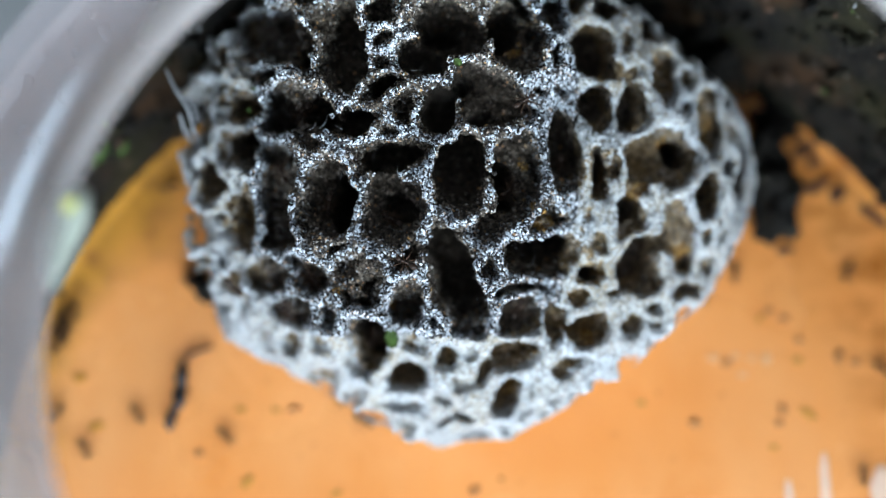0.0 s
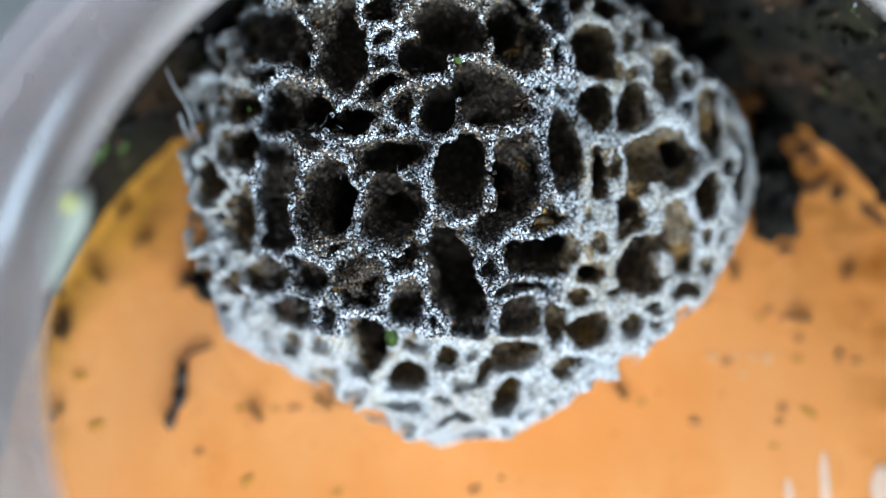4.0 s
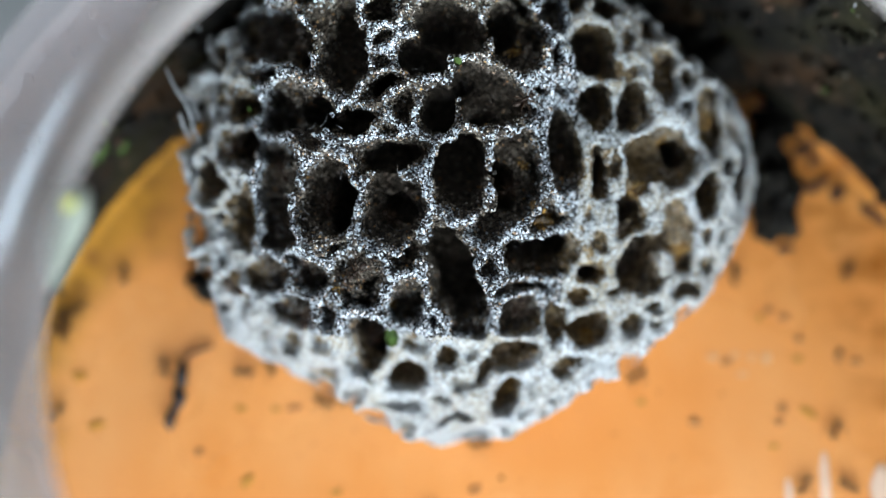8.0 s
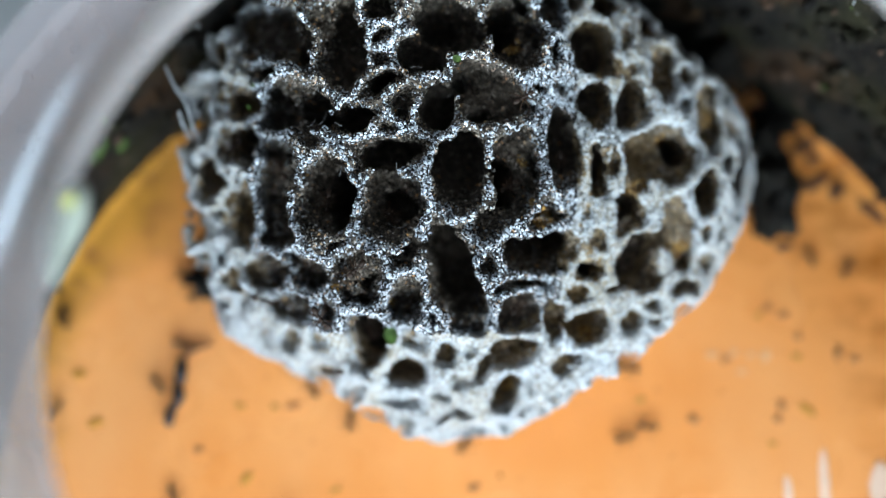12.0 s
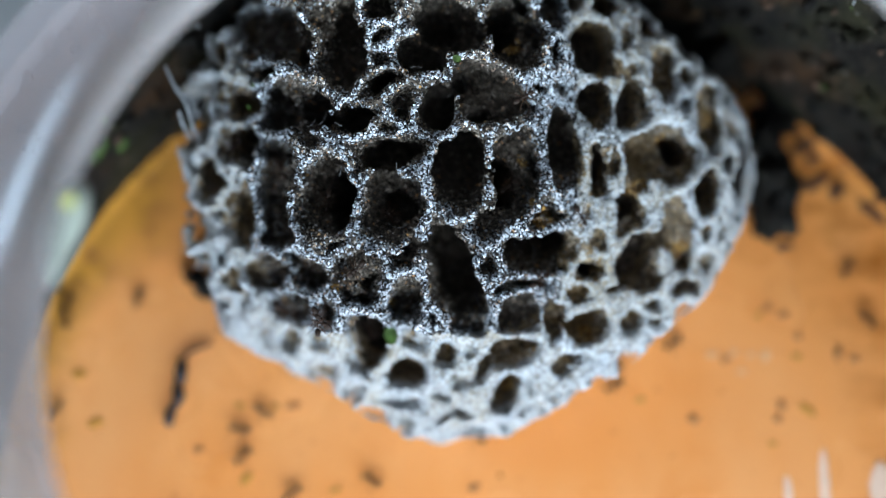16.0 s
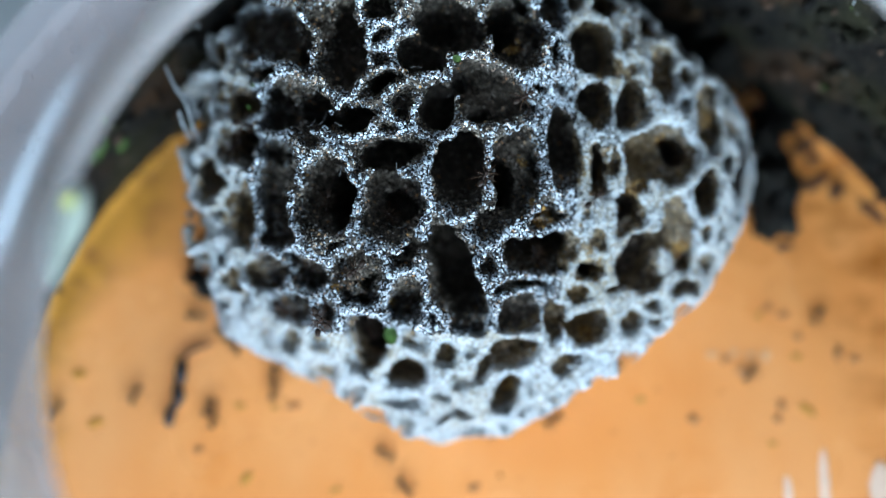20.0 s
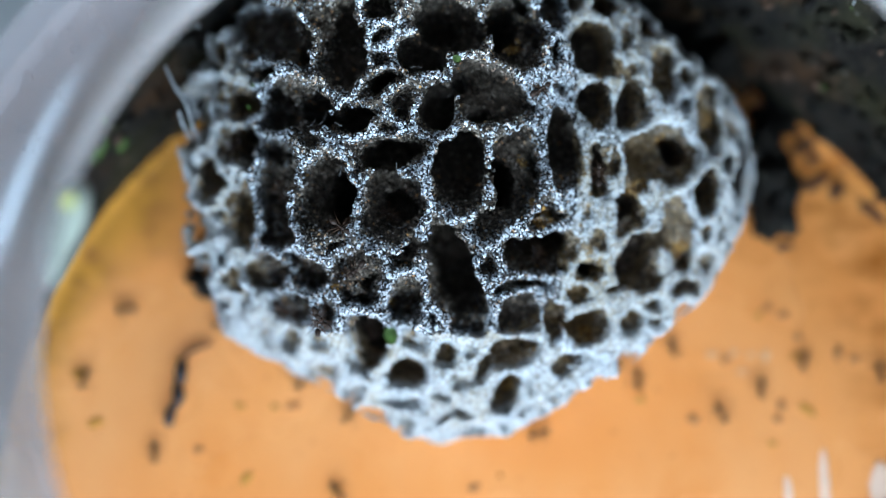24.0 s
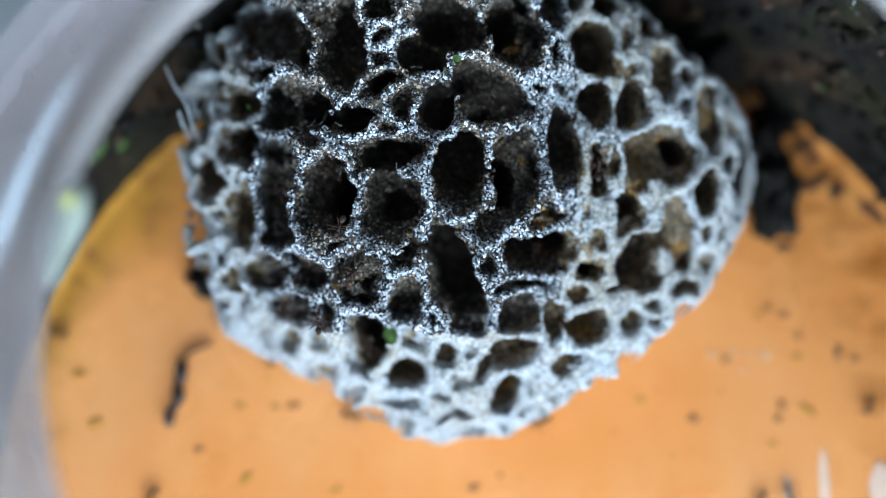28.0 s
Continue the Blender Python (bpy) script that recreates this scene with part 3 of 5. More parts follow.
        ct, st = math.cos(radians(turn)), math.sin(radians(turn))
        grow = 1.0 + swell * np.clip(inner / 7.0, 0, 1) - taper * np.clip((inner - 0.5 * depth) / depth, 0, 1)
        p, q = np.abs(x * ct + y * st) / (ru * grow), np.abs(y * ct - x * st) / (rv * grow)
        e = ((p ** 2.1 + q ** 2.1) ** (1 / 2.1) - 1.0) * min(ru, rv)
        e = np.maximum(e, (d - depth) * 0.8)
        e = e + 0.8 * coarse[block] + 0.75 * fine[block] + 3.6 * fade((-41 - face[a0:a1, b0:b1, None]) / 9)
        field[block] = -smooth_min(-field[block], e, 0.7)

    for row in rows:
        carve(row, False)
    for row in HOLES:
        carve(row, True)
    field += (0.9 * fine + 0.85 * wavy(1.25) + 0.4 * coarse) * (0.3 + 0.7 * front)[:, :, None]
    rim = fade((-40 - face) / 6) * fade((12 - v2) / 8)           # along the foot only shallow dents
    field = np.minimum(field, solid + 0.5 + 0.4 * coarse + 0.3 * fine + 30 * (1 - rim)[:, :, None])
    verts, faces = surface(field, lo, STEP)
    index = np.clip(np.round((verts - lo) / STEP).astype(int), 0, n - 1)
    skin = solid[tuple(index.T)] + rng.uniform(-0.9, 0.9, len(verts))
    crest = n[2] - 1 - np.argmax(field[:, :, ::-1] < 0, axis=2)
    height = ax[2][np.clip(crest, 0, n[2] - 1)]
    height[crest == n[2] - 1] = -70.0
    nearest = np.full((n[0], n[1]), 0, np.int32)
    best = np.full((n[0], n[1]), 1e3, np.float32)
    for k, row in enumerate(rows):
        e = mouth(u2, v2, row)
        nearest[e < best] = k
        np.minimum(best, e, out=best)
    bare_dim = wavy(9.3)[tuple(index.T)] + 0.5 * wavy(3.7)[tuple(index.T)]
    return verts, faces, skin, bare_dim, nearest[index[faces[:, 0], 0], index[faces[:, 0], 1]], (lo, height)


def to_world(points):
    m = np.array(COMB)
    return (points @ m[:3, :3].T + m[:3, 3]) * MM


verts, faces, skin, bare_dim, owner, (low_corner, crest_map) = hollow_comb()
low = fade((-8.0 - verts[:, 1]) / 22.0)       # towards the foot pale crust fills the pits deeper, painting in brighter light
for cu, cv, r in WORN_DIM:
    bare_dim = bare_dim + 1.1 * fade(1.5 - np.hypot(verts[:, 0] - cu, verts[:, 1] - cv) / r)
bare_dim = fade(0.1 + 0.8 * bare_dim - 0.8 * fade((-36 - verts[:, 0]) / 6) - 0.4 * fade((verts[:, 0] - 26) / 8) + 0.15 * fade((verts[:, 1] - 10.0) / 40.0) - low)     # worn crust, and the dimmer light of the top painted as bare
crust = (skin + 1.45 + 0.9 * low - 2.2 * bare_dim)[faces].mean(1) > 0
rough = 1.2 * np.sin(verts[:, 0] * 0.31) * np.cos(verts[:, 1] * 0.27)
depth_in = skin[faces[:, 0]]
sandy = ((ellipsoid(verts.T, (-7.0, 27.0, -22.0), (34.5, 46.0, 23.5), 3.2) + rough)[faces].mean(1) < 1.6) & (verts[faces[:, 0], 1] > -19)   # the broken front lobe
# Hollow walls deeper than 9 mm all take the darkest carton.
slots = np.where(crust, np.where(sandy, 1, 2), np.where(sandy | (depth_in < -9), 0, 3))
comb = tagged(new("ant_nest_comb"), "grey lump of carton riddled with dark chambers", "ant nest")


def largest_piece(chosen):
    """Of the chosen faces, those of the largest connected piece; and the rest."""
    rows = np.flatnonzero(chosen)
    used, f = np.unique(faces[rows], return_inverse=True)
    f = f.reshape(-1, 4)
    tag = np.arange(len(used))
    while True:
        low_tag = tag[f].min(1)
        fresh = tag.copy()
        for c in range(4):
            np.minimum.at(fresh, f[:, c], low_tag)
        fresh = fresh[fresh]
        if (fresh == tag).all():
            break
        tag = fresh
    names, sizes = np.unique(tag[f[:, 0]], return_counts=True)
    big = tag[f[:, 0]] == names[sizes.argmax()]
    return rows[big], rows[~big]


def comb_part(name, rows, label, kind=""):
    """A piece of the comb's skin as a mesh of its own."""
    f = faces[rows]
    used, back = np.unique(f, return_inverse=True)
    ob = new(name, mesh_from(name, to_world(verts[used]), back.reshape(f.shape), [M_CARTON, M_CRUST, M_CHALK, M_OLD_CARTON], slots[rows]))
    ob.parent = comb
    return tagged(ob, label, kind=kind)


rest = []
for name, chosen, label in (("front_crust", slots == 1, "sandy grey crust of the broken front lobe"), ("outer_crust", slots == 2, "pale felted crust of the outer walls")):
    big, small = largest_piece(chosen)
    comb_part(name, big, label)
    rest.append(small)
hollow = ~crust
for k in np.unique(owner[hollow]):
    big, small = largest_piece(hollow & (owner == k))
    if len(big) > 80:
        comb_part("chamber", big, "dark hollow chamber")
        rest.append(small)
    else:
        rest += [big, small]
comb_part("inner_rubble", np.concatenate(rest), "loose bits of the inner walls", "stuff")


def scatter_grains(seen, count, low, high, seed):
    """Crumbs stuck to the given faces: little eight-sided stones, each turned at random."""
    rng = np.random.default_rng(seed)
    pick = seen[rng.integers(0, len(seen), count)]
    weight = rng.dirichlet((1, 1, 1, 1), count)
    centre = (verts[pick] * weight[:, :, None]).sum(1)
    q = rng.normal(size=(count, 4))
    q /= np.linalg.norm(q, axis=1)[:, None]
    a, b, c, d = q.T
    turn = np.stack([1 - 2 * (c * c + d * d), 2 * (b * c - d * a), 2 * (b * d + c * a), 2 * (b * c + d * a), 1 - 2 * (b * b + d * d),
                     2 * (c * d - b * a), 2 * (b * d - c * a), 2 * (c * d + b * a), 1 - 2 * (b * b + c * c)], 1).reshape(-1, 3, 3)
    stone = np.array([(1, 0, 0), (-1, 0, 0), (0, 1, 0), (0, -1, 0), (0, 0, 1), (0, 0, -1)], float)
    size = rng.uniform(low, high, (count, 1, 3)) * rng.uniform(0.7, 1.25, (count, 1, 1))
    p = np.einsum("nij,nkj->nki", turn, stone[None] * size) + centre[:, None]
    eight = np.array([(0, 2, 4), (2, 1, 4), (1, 3, 4), (3, 0, 4), (2, 0, 5), (1, 2, 5), (3, 1, 5), (0, 3, 5)])
    f = (eight[None] + 6 * np.arange(count)[:, None, None]).reshape(-1, 3)
    return to_world(p.reshape(-1, 3)), f


def grain_crust(label, seen, count, low, high, seed, mat):
    gv, gf = scatter_grains(seen, count, low, high, seed)
    ob = new("grain_crust", mesh_from("grain_crust", gv, gf, [mat], None, False))
    ob.parent = comb
    return tagged(ob, label, kind="stuff")


toward = verts[faces[:, 0], 2] > -58
grain_crust("pale grey and black grains of sand", faces[crust & sandy & toward], 60000, 0.16, 0.56, 9, M_GRAIN)
grain_crust("pale and black grains of sand on the slopes below the crests", faces[~crust & sandy & toward & (depth_in > -3.6)], 15000, 0.16, 0.5, 14, M_GRAIN)
grain_crust("grey brown crumbs on the slopes of the walls", faces[~crust & toward & (depth_in > -6.5)], 50000, 0.18, 0.55, 12, M_MID_GRAIN)
grain_crust("pale crumbs of carton", faces[crust & ~sandy & toward], 42000, 0.16, 0.38, 10, M_CHALK_GRAIN)
rusty = np.zeros(len(faces), bool)
for cu, cv, r in RUSTY:
    rusty |= np.hypot(verts[faces[:, 0], 0] - cu, verts[faces[:, 0], 1] - cv) < r
grain_crust("rusty ochre crumbs in some of the chambers", faces[rusty & ~crust & toward], 5500, 0.2, 0.5, 16, M_RUST_GRAIN)
grain_crust("dark brown crumbs inside the chambers", faces[~crust & sandy & toward & (depth_in > -16)], 38000, 0.2, 0.5, 11, M_DARK_GRAIN)


# ---- soil, roots and litter in the jar ----
def rough_lump(size, seed, ragged=0.35, detail=4):
    """A crumbly lump: a ball pushed in and out at two scales, flat underneath."""
    bm = bmesh.new()
    bmesh.ops.create_icosphere(bm, subdivisions=detail, radius=1.0)
    for v in bm.verts:
        p = v.co.copy()
        k = 1 + ragged * noise.noise(p * 1.4 + Vector((seed, 0, 0))) + ragged * 0.6 * noise.noise(p * 4.1 + Vector((0, seed, 0))) \
            + ragged * 0.35 * noise.noise(p * 9.0 + Vector((0, 0, seed)))
        p *= k
        p.z = max(p.z, -0.55)
        v.co = (p.x * size[0] * MM, p.y * size[1] * MM, (p.z + 0.55) * size[2] * MM)
    return bm


def soil_clump(x, y, size, seed, label="damp black clump of soil"):
    ob = part("soil_clump", rough_lump(size, seed, 0.6, 4), M_SOIL, None, label)
    ob.location = (x * MM, y * MM, 0.1 * MM)
    return tagged(ob, category="soil clump", group="soil clumps")


soil_clump(69.9, 65.4, (5.2, 5, 6), 1.3, "damp black clump of soil beside the comb")
soil_clump(69.7, 72.3, (6, 6, 8), 4.1)
soil_clump(67.8, 82.3, (5.5, 6, 8), 8.2)
soil_clump(55.2, 108.6, (11, 10, 15), 2.7)
soil_clump(53.4, 118.4, (13, 11, 20), 6.6)
soil_clump(61.4, 113.5, (10, 9, 15), 5.7)
soil_clump(73.3, 111.9, (13, 10, 12), 9.4)
soil_clump(81.7, 103.8, (12, 9, 9), 7.9)
soil_clump(-77.1, 102.1, (12, 9, 10), 3.3)
soil_clump(-85.6, 95.0, (10, 7, 8), 12.2)
soil_clump(71.8, 91.8, (5.5, 4, 2.5), 21.0, "flat black scab of soil on the floor")
soil_clump(69.1, 85.9, (4, 5, 3.5), 22.0, "flat black scab of soil on the floor")
soil_clump(76.7, 95.7, (6, 4, 2.5), 24.0, "flat black scab of soil on the floor")
soil_clump(-72.9, 47.3, (3.5, 3, 4), 14.0, "small black clump of soil at the foot of the comb")
soil_clump(-76.2, 50.0, (2.6, 1.6, 2.2), 15.5, "small black clump of soil at the foot of the comb")


def strand(points, width, flat=1.0, sides=7):
    """A tapered tube along points in millimetres."""
    bm = bmesh.new()
    pts = [Vector(p) for p in points]
    path = []
    for a, b in zip(pts, pts[1:]):
        path += [a.lerp(b, k / 4) for k in range(4)]
    path.append(pts[-1])
    for _ in range(3):
        path = [path[0]] + [(a + b * 2 + c) / 4 for a, b, c in zip(path, path[1:], path[2:])] + [path[-1]]
    rings = []
    for i, p in enumerate(path):
        d = (path[min(i + 1, len(path) - 1)] - path[max(i - 1, 0)]).normalized()
        side = d.cross(Vector((0.2, 0.1, 1))).normalized()
        up = side.cross(d)
        s = i / (len(path) - 1)
        r = width * (0.35 + 0.65 * math.sin(math.pi * (0.12 + 0.8 * s)) ** 0.7) * (1 + 0.25 * noise.noise(p * 0.9))
        rings.append([bm.verts.new((p + side * math.cos(q) * r + up * math.sin(q) * r * flat) * MM)
                      for q in (2 * math.pi * k / sides for k in range(sides))])
    for a, b in zip(rings, rings[1:]):
        for k in range(sides):
            bm.faces.new((a[k], a[(k + 1) % sides], b[(k + 1) % sides], b[k]))
    bm.faces.new(rings[0][::-1])
    bm.faces.new(rings[-1])
    return bm


def on_face(u, v, out=0.0):
    """A point on the crests of the comb, in millimetres."""
    i = min(max(int((u - low_corner[0]) / STEP), 4), crest_map.shape[0] - 5)
    j = min(max(int((v - low_corner[1]) / STEP), 4), crest_map.shape[1] - 5)
    w = float(np.percentile(crest_map[i - 4:i + 5, j - 4:j + 5], 96))
    return COMB @ Vector((u, v, w + out))


# A black twig with a pale brown, bent end.
twig = tagged(new("twig"), "thin black twig with a brown bent end on the floor", "twig")
part("twig_stem", strand([(-81.4, 11.9, 0.6), (-81.0, 14.4, 0.9), (-79.2, 18.1, 1.0), (-79.8, 20.4, 1.1), (-78.8, 23.8, 1.2), (-78.8, 26.7, 1.1), (-78.1, 29.0, 0.9)], 0.65), M_TWIG, twig)
for x, y, z, r in ((-78.9, 25.0, 0.3, 1.7), (-78.9, 27.8, 0.2, 1.1), (-80.0, 21.8, 0.2, 0.9), (-79.3, 19.0, 0.3, 1.7), (-80.6, 17.0, 0.2, 0.9), (-81.4, 14.1, 0.2, 1.4)):
    knot = part("twig_knot", rough_lump((r * 0.8, r * 1.2, r), x + y, 0.8, 3), M_TWIG, twig)
    knot.location = (x * MM, y * MM, z * MM)
part("twig_end", strand([(-78.6, 28.7, 0.9), (-77.7, 30.4, 0.9), (-75.1, 31.6, 0.8), (-71.5, 33.1, 0.7)], 0.6), M_SMEAR, twig, "brown bent end")

# Two dry blades that stick out of the comb's side.
husk = tagged(new("dry_husk"), "dry grey grass husk caught on the side of the comb", "grass husk")
part("blade", strand([COMB @ Vector((-63.8, 41.9, -30)), COMB @ Vector((-61.3, 36.5, -30)), COMB @ Vector((-58.4, 32.6, -30)), COMB @ Vector((-57.7, 28.2, -32)), COMB @ Vector((-56.7, 25.1, -34))], 0.48, 0.5), M_HUSK, husk)
part("blade", strand([COMB @ Vector((-60.8, 31.5, -32)), COMB @ Vector((-60.1, 28.3, -33)), COMB @ Vector((-58.3, 24.8, -34))], 0.4, 0.5), M_HUSK, husk)
part("blade", strand([COMB @ Vector((-60.2, 35.5, -31)), COMB @ Vector((-57.3, 33.4, -32)), COMB @ Vector((-56.5, 29.6, -33))], 0.4, 0.35), M_HUSK, husk)


# Thin pale roots that stick out of the soil behind the comb.
for a, b, c in (((47.4, 116.8, 22), (50.1, 120.4, 34), (51.8, 125.0, 40)), ((53.9, 112.7, 16), (53.1, 120.0, 30), (52.7, 125.8, 33)), ((58.3, 110.2, 12), (57.3, 115.1, 24), (58.9, 121.7, 30)),
                ((45.3, 121.7, 24), (47.7, 125.3, 36), (47.3, 131.7, 40)), ((55.7, 103.8, 10), (54.2, 108.6, 22), (55.5, 113.5, 27))):
    ob = part("root", strand([a, b, c], 0.28), M_HUSK, None, "thin pale root sticking out of the soil")
    tagged(ob, category="root", group="roots in the soil")


def leaf_bit(u, v, length, width, turn, out=0.6):
    """A curled scrap of leaf with a midrib fold."""
    bm = bmesh.new()
    rows = []
    for i in range(9):
        s = i / 8
        w = width * 0.5 * math.sin(math.pi * (0.1 + 0.85 * s)) ** 0.8
        rows.append([bm.verts.new((k * w * MM * (1 + 0.15 * math.sin(i * 2.3 + k)), (s - 0.5) * length * MM, (0.25 * abs(k) * w + 0.12 * length * (s - 0.5) ** 2) * MM)) for k in (-1, -0.5, 0, 0.5, 1)])
    for a, b in zip(rows, rows[1:]):
        for k in range(4):
            bm.faces.new((a[k], a[k + 1], b[k + 1], b[k]))
    bmesh.ops.solidify(bm, geom=bm.faces[:], thickness=0.12 * MM)
    ob = part("leaf_scrap", bm, M_LEAF, None, "small fresh green scrap of leaf on the comb")
    p = on_face(u, v, out)
    ob.matrix_world = Matrix.Translation(p * MM) @ COMB.to_3x3().to_4x4() @ pose(0, 0, 0, 0, 0, turn)
    return tagged(ob, category="leaf scrap", group="leaf scraps")


leaf_bit(-11.5, -19.6, 4.4, 3.2, 10, 0.1)
leaf_bit(3.1, 39.7, 2.0, 1.8, 50)
leaf_bit(-42.9, 30.9, 1.2, 0.8, 20)
leaf_bit(-42.1, 35.9, 0.9, 0.6, 0)


def crumb(x, y, size, turn, seed, mat, label):
    bm = rough_lump((size[0], size[1], size[2]), seed, 0.4, 2)
    ob = part("crumb", bm, mat, None, label, smooth=False)
    ob.matrix_world = pose(x * MM, y * MM, 0.02 * MM, 0, 0, turn)
    return tagged(ob, category="crumb", group="crumbs on the floor")


for x, y, a, b, turn in ((79.8, 85.9, 3.0, 1.6, 30), (83.0, 76.1, 3.4, 1.2, 40), (87.2, 73.8, 2.4, 1.7, 60), (90.3, 80.0, 2.2, 1.4, -40), (79.1, 75.3, 2.0, 1.2, 0),
                         (94.6, 68.9, 2.2, 1.2, -50), (86.4, 85.9, 4.5, 1.6, -35), (91.8, 80.0, 4.5, 1.2, -38), (96.8, 73.0, 4.5, 1.3, -40), (79.3, 90.2, 4.0, 1.5, -30), (97.3, 66.9, 3.0, 1.0, -40), (72.9, 58.5, 2.0, 0.9, 10), (81.7, 82.3, 1.6, 1.2, 0)):
    crumb(x, y, (a * 1.2, b * 1.2, 0.35), turn, x + y, M_SMEAR, "dark smear of soil on the orange floor")

# Each: place, half length, half width, turn, seed.
BROWN = "small brown crumb on the orange floor"
for x, y, a, b, turn in (
        (47.8, 13.7, 1.5, 1.3, 0), (56.6, 29.0, 1.5, 1.1, 30), (69.7, 17.2, 1.5, 1.2, 80), (68.7, 13.6, 1.3, 1.0, 0),
        (84.7, 30.7, 2.2, 1.3, 80), (74.8, 34.8, 1.2, 1.0, 0), (67.6, 42.4, 1.6, 0.9, 40), (71.5, 40.4, 1.5, 1.0, 10),
        (88.6, 29.0, 1.3, 1.0, 0), (-73.9, 6.3, 1.3, 1.0, 40), (-51.0, 17.2, 1.9, 0.9, 10), (-6.5, -3.2, 1.5, 1.2, 30)):
    crumb(x, y, (a, b, 0.2), turn, x + y, M_MARK, BROWN)
for x, y, a, b, turn in (
        (-61.8, -0.7, 2.2, 1.2, 45), (76.1, 16.1, 2.2, 1.2, -40), (-64.1, 17.2, 1.4, 0.9, 0), (-55.5, 17.0, 1.2, 0.8, 0),
        (-99.5, 13.0, 2.0, 1.3, 20), (-104.5, 25.2, 1.8, 1.4, 0), (74.2, 29.7, 1.3, 1.0, 0), (65.4, 40.4, 1.4, 0.8, 60),
        (34.8, 18.7, 1.3, 0.9, 0), (66.9, 7.7, 1.2, 0.8, 0), (-40.1, -3.6, 1.4, 0.8, 20)):
    crumb(x, y, (a, b, 0.12), turn, x - y, M_OCHRE, "thin ochre crumb on the orange floor")
for x, y, a, b, turn in (
        (53.1, 30.2, 1.5, 0.8, 0), (58.5, 30.7, 1.3, 0.7, 20), (62.7, 30.2, 1.0, 0.7, 0), (66.6, 29.9, 1.6, 1.1, 80), (60.3, 25.8, 1.2, 0.7, 0)):
    crumb(x, y, (a, b, 0.08), turn, x * 2 + y, M_PALE, "pale dry flake on the orange floor")


# Bright reflections on the glossy floor, laid on as thin pale streaks.
for x, y, wide, long in ((79.0, -2.1, 1.2, 8.5), (69.9, -4.8, 1.1, 4.5), (92.6, -3.5, 2.6, 7.0)):
    mark = part("glint_streak", rough_lump((wide, long, 0.05), x, 0.25, 3), M_FLOOR_GLINT, None, "long pale streak painted on the floor as a reflection")
    mark.location = (x * MM, y * MM, 0.01 * MM)
    tagged(mark, category="water mark", group="water marks")


def moss_tuft(bearing, height, size, seed):
    """A cushion of moss on the soiled wall."""
    rng = random.Random(seed)
    bm = bmesh.new()
    for k in range(40):
        a, r = rng.uniform(0, 2 * math.pi), size * math.sqrt(rng.random())
        m = Matrix.Translation((0, r * math.cos(a) * MM, r * math.sin(a) * MM)) @ Euler((rng.uniform(0, 3), rng.uniform(0, 3), rng.uniform(0, 3))).to_matrix().to_4x4() @ Matrix.Diagonal((0.9 * MM, 0.28 * MM, 0.28 * MM, 1))
        bmesh.ops.create_icosphere(bm, subdivisions=1, radius=1.0, matrix=m)
    r = np.interp(height, [p[1] for p in inside], [p[0] for p in inside]) - 1.6
    a = radians(bearing)
    ob = part("moss_tuft", bm, M_MOSS, None, "small green tuft of moss on the soiled wall")
    ob.matrix_world = pose(r * math.cos(a) * MM, r * math.sin(a) * MM, height * MM, 0, 0, bearing)
    return tagged(ob, category="moss", group="moss tufts")


for bearing, height, size in ((143, 30, 3.2), (132, 62, 2.2), (140, 22, 2.0), (42, 55, 2.5), (30, 40, 3.0), (22, 30, 2.2), (50, 85, 2.0)):
    moss_tuft(bearing, height, size, bearing)


def lip_drip(bearing, spread, thick=1.0, lift=0.0):
    """A bead of clear gel that has set along the lip."""
    bm = bmesh.new()
    bmesh.ops.create_icosphere(bm, subdivisions=4, radius=1.0)
    for v in bm.verts:
        p = v.co
        taper = 1.0 - 0.45 * p.y
        a = radians(bearing + spread * p.y)
        r = 79.6 + 3.0 * p.x * taper * thick
        v.co = (r * math.cos(a) * MM, r * math.sin(a) * MM, (138.5 + lift + 3.0 * p.z * taper * thick) * MM)
    return bm


drip = part("lip_drip", lip_drip(168.0, 7.0), M_DRIP, jar, "pale greenish bead of set gel")
part("algae_spot", lip_drip(165.0, 1.8, 0.5, 2.0), M_SPOT, drip, "yellow-green algae in the gel")


def root_hairs(count, seed):
    """Fine bent fibres that stick out of the crests of the front lobe."""
    rng = random.Random(seed)
    bm = bmesh.new()
    for _ in range(count):
        u, v = rng.uniform(-40, 26), rng.uniform(-16, 66)
        a, b = rng.uniform(0, 2 * math.pi), rng.uniform(-1.2, 1.2)
        foot, far = on_face(u, v, 0.0), rng.uniform(1.6, 4.2)
        flat = COMB.to_3x3()
        pts = [foot + flat @ Vector((math.cos(a + b * s) * far * s, math.sin(a + b * s) * far * s, 0.6 + 1.1 * math.sin(2.6 * s))) for s in (0, 0.25, 0.5, 0.75, 1)]
        thick = rng.uniform(0.035, 0.07)
        rings = []
        for i, p in enumerate(pts):
            r = thick * (1 - 0.15 * i)
            rings.append([bm.verts.new((p + flat @ Vector((r * math.cos(q), r * math.sin(q), 0))) * MM) for q in (0.0, 2.1, 4.2)])
        for lower, upper in zip(rings, rings[1:]):
            for k in range(3):
                bm.faces.new((lower[k], lower[(k + 1) % 3], upper[(k + 1) % 3], upper[k]))
    return bm


tagged(part("root_hairs", root_hairs(130, 5), M_TWIG, comb, "fine dark fibres on the crests"), kind="stuff")
tagged(part("root_hairs", root_hairs(46, 19), M_HUSK, comb, "fine pale fibres on the crests"), kind="stuff")


# ---- ants ----
ANT = 1.14 * MM                               # ants of five and a half millimetres


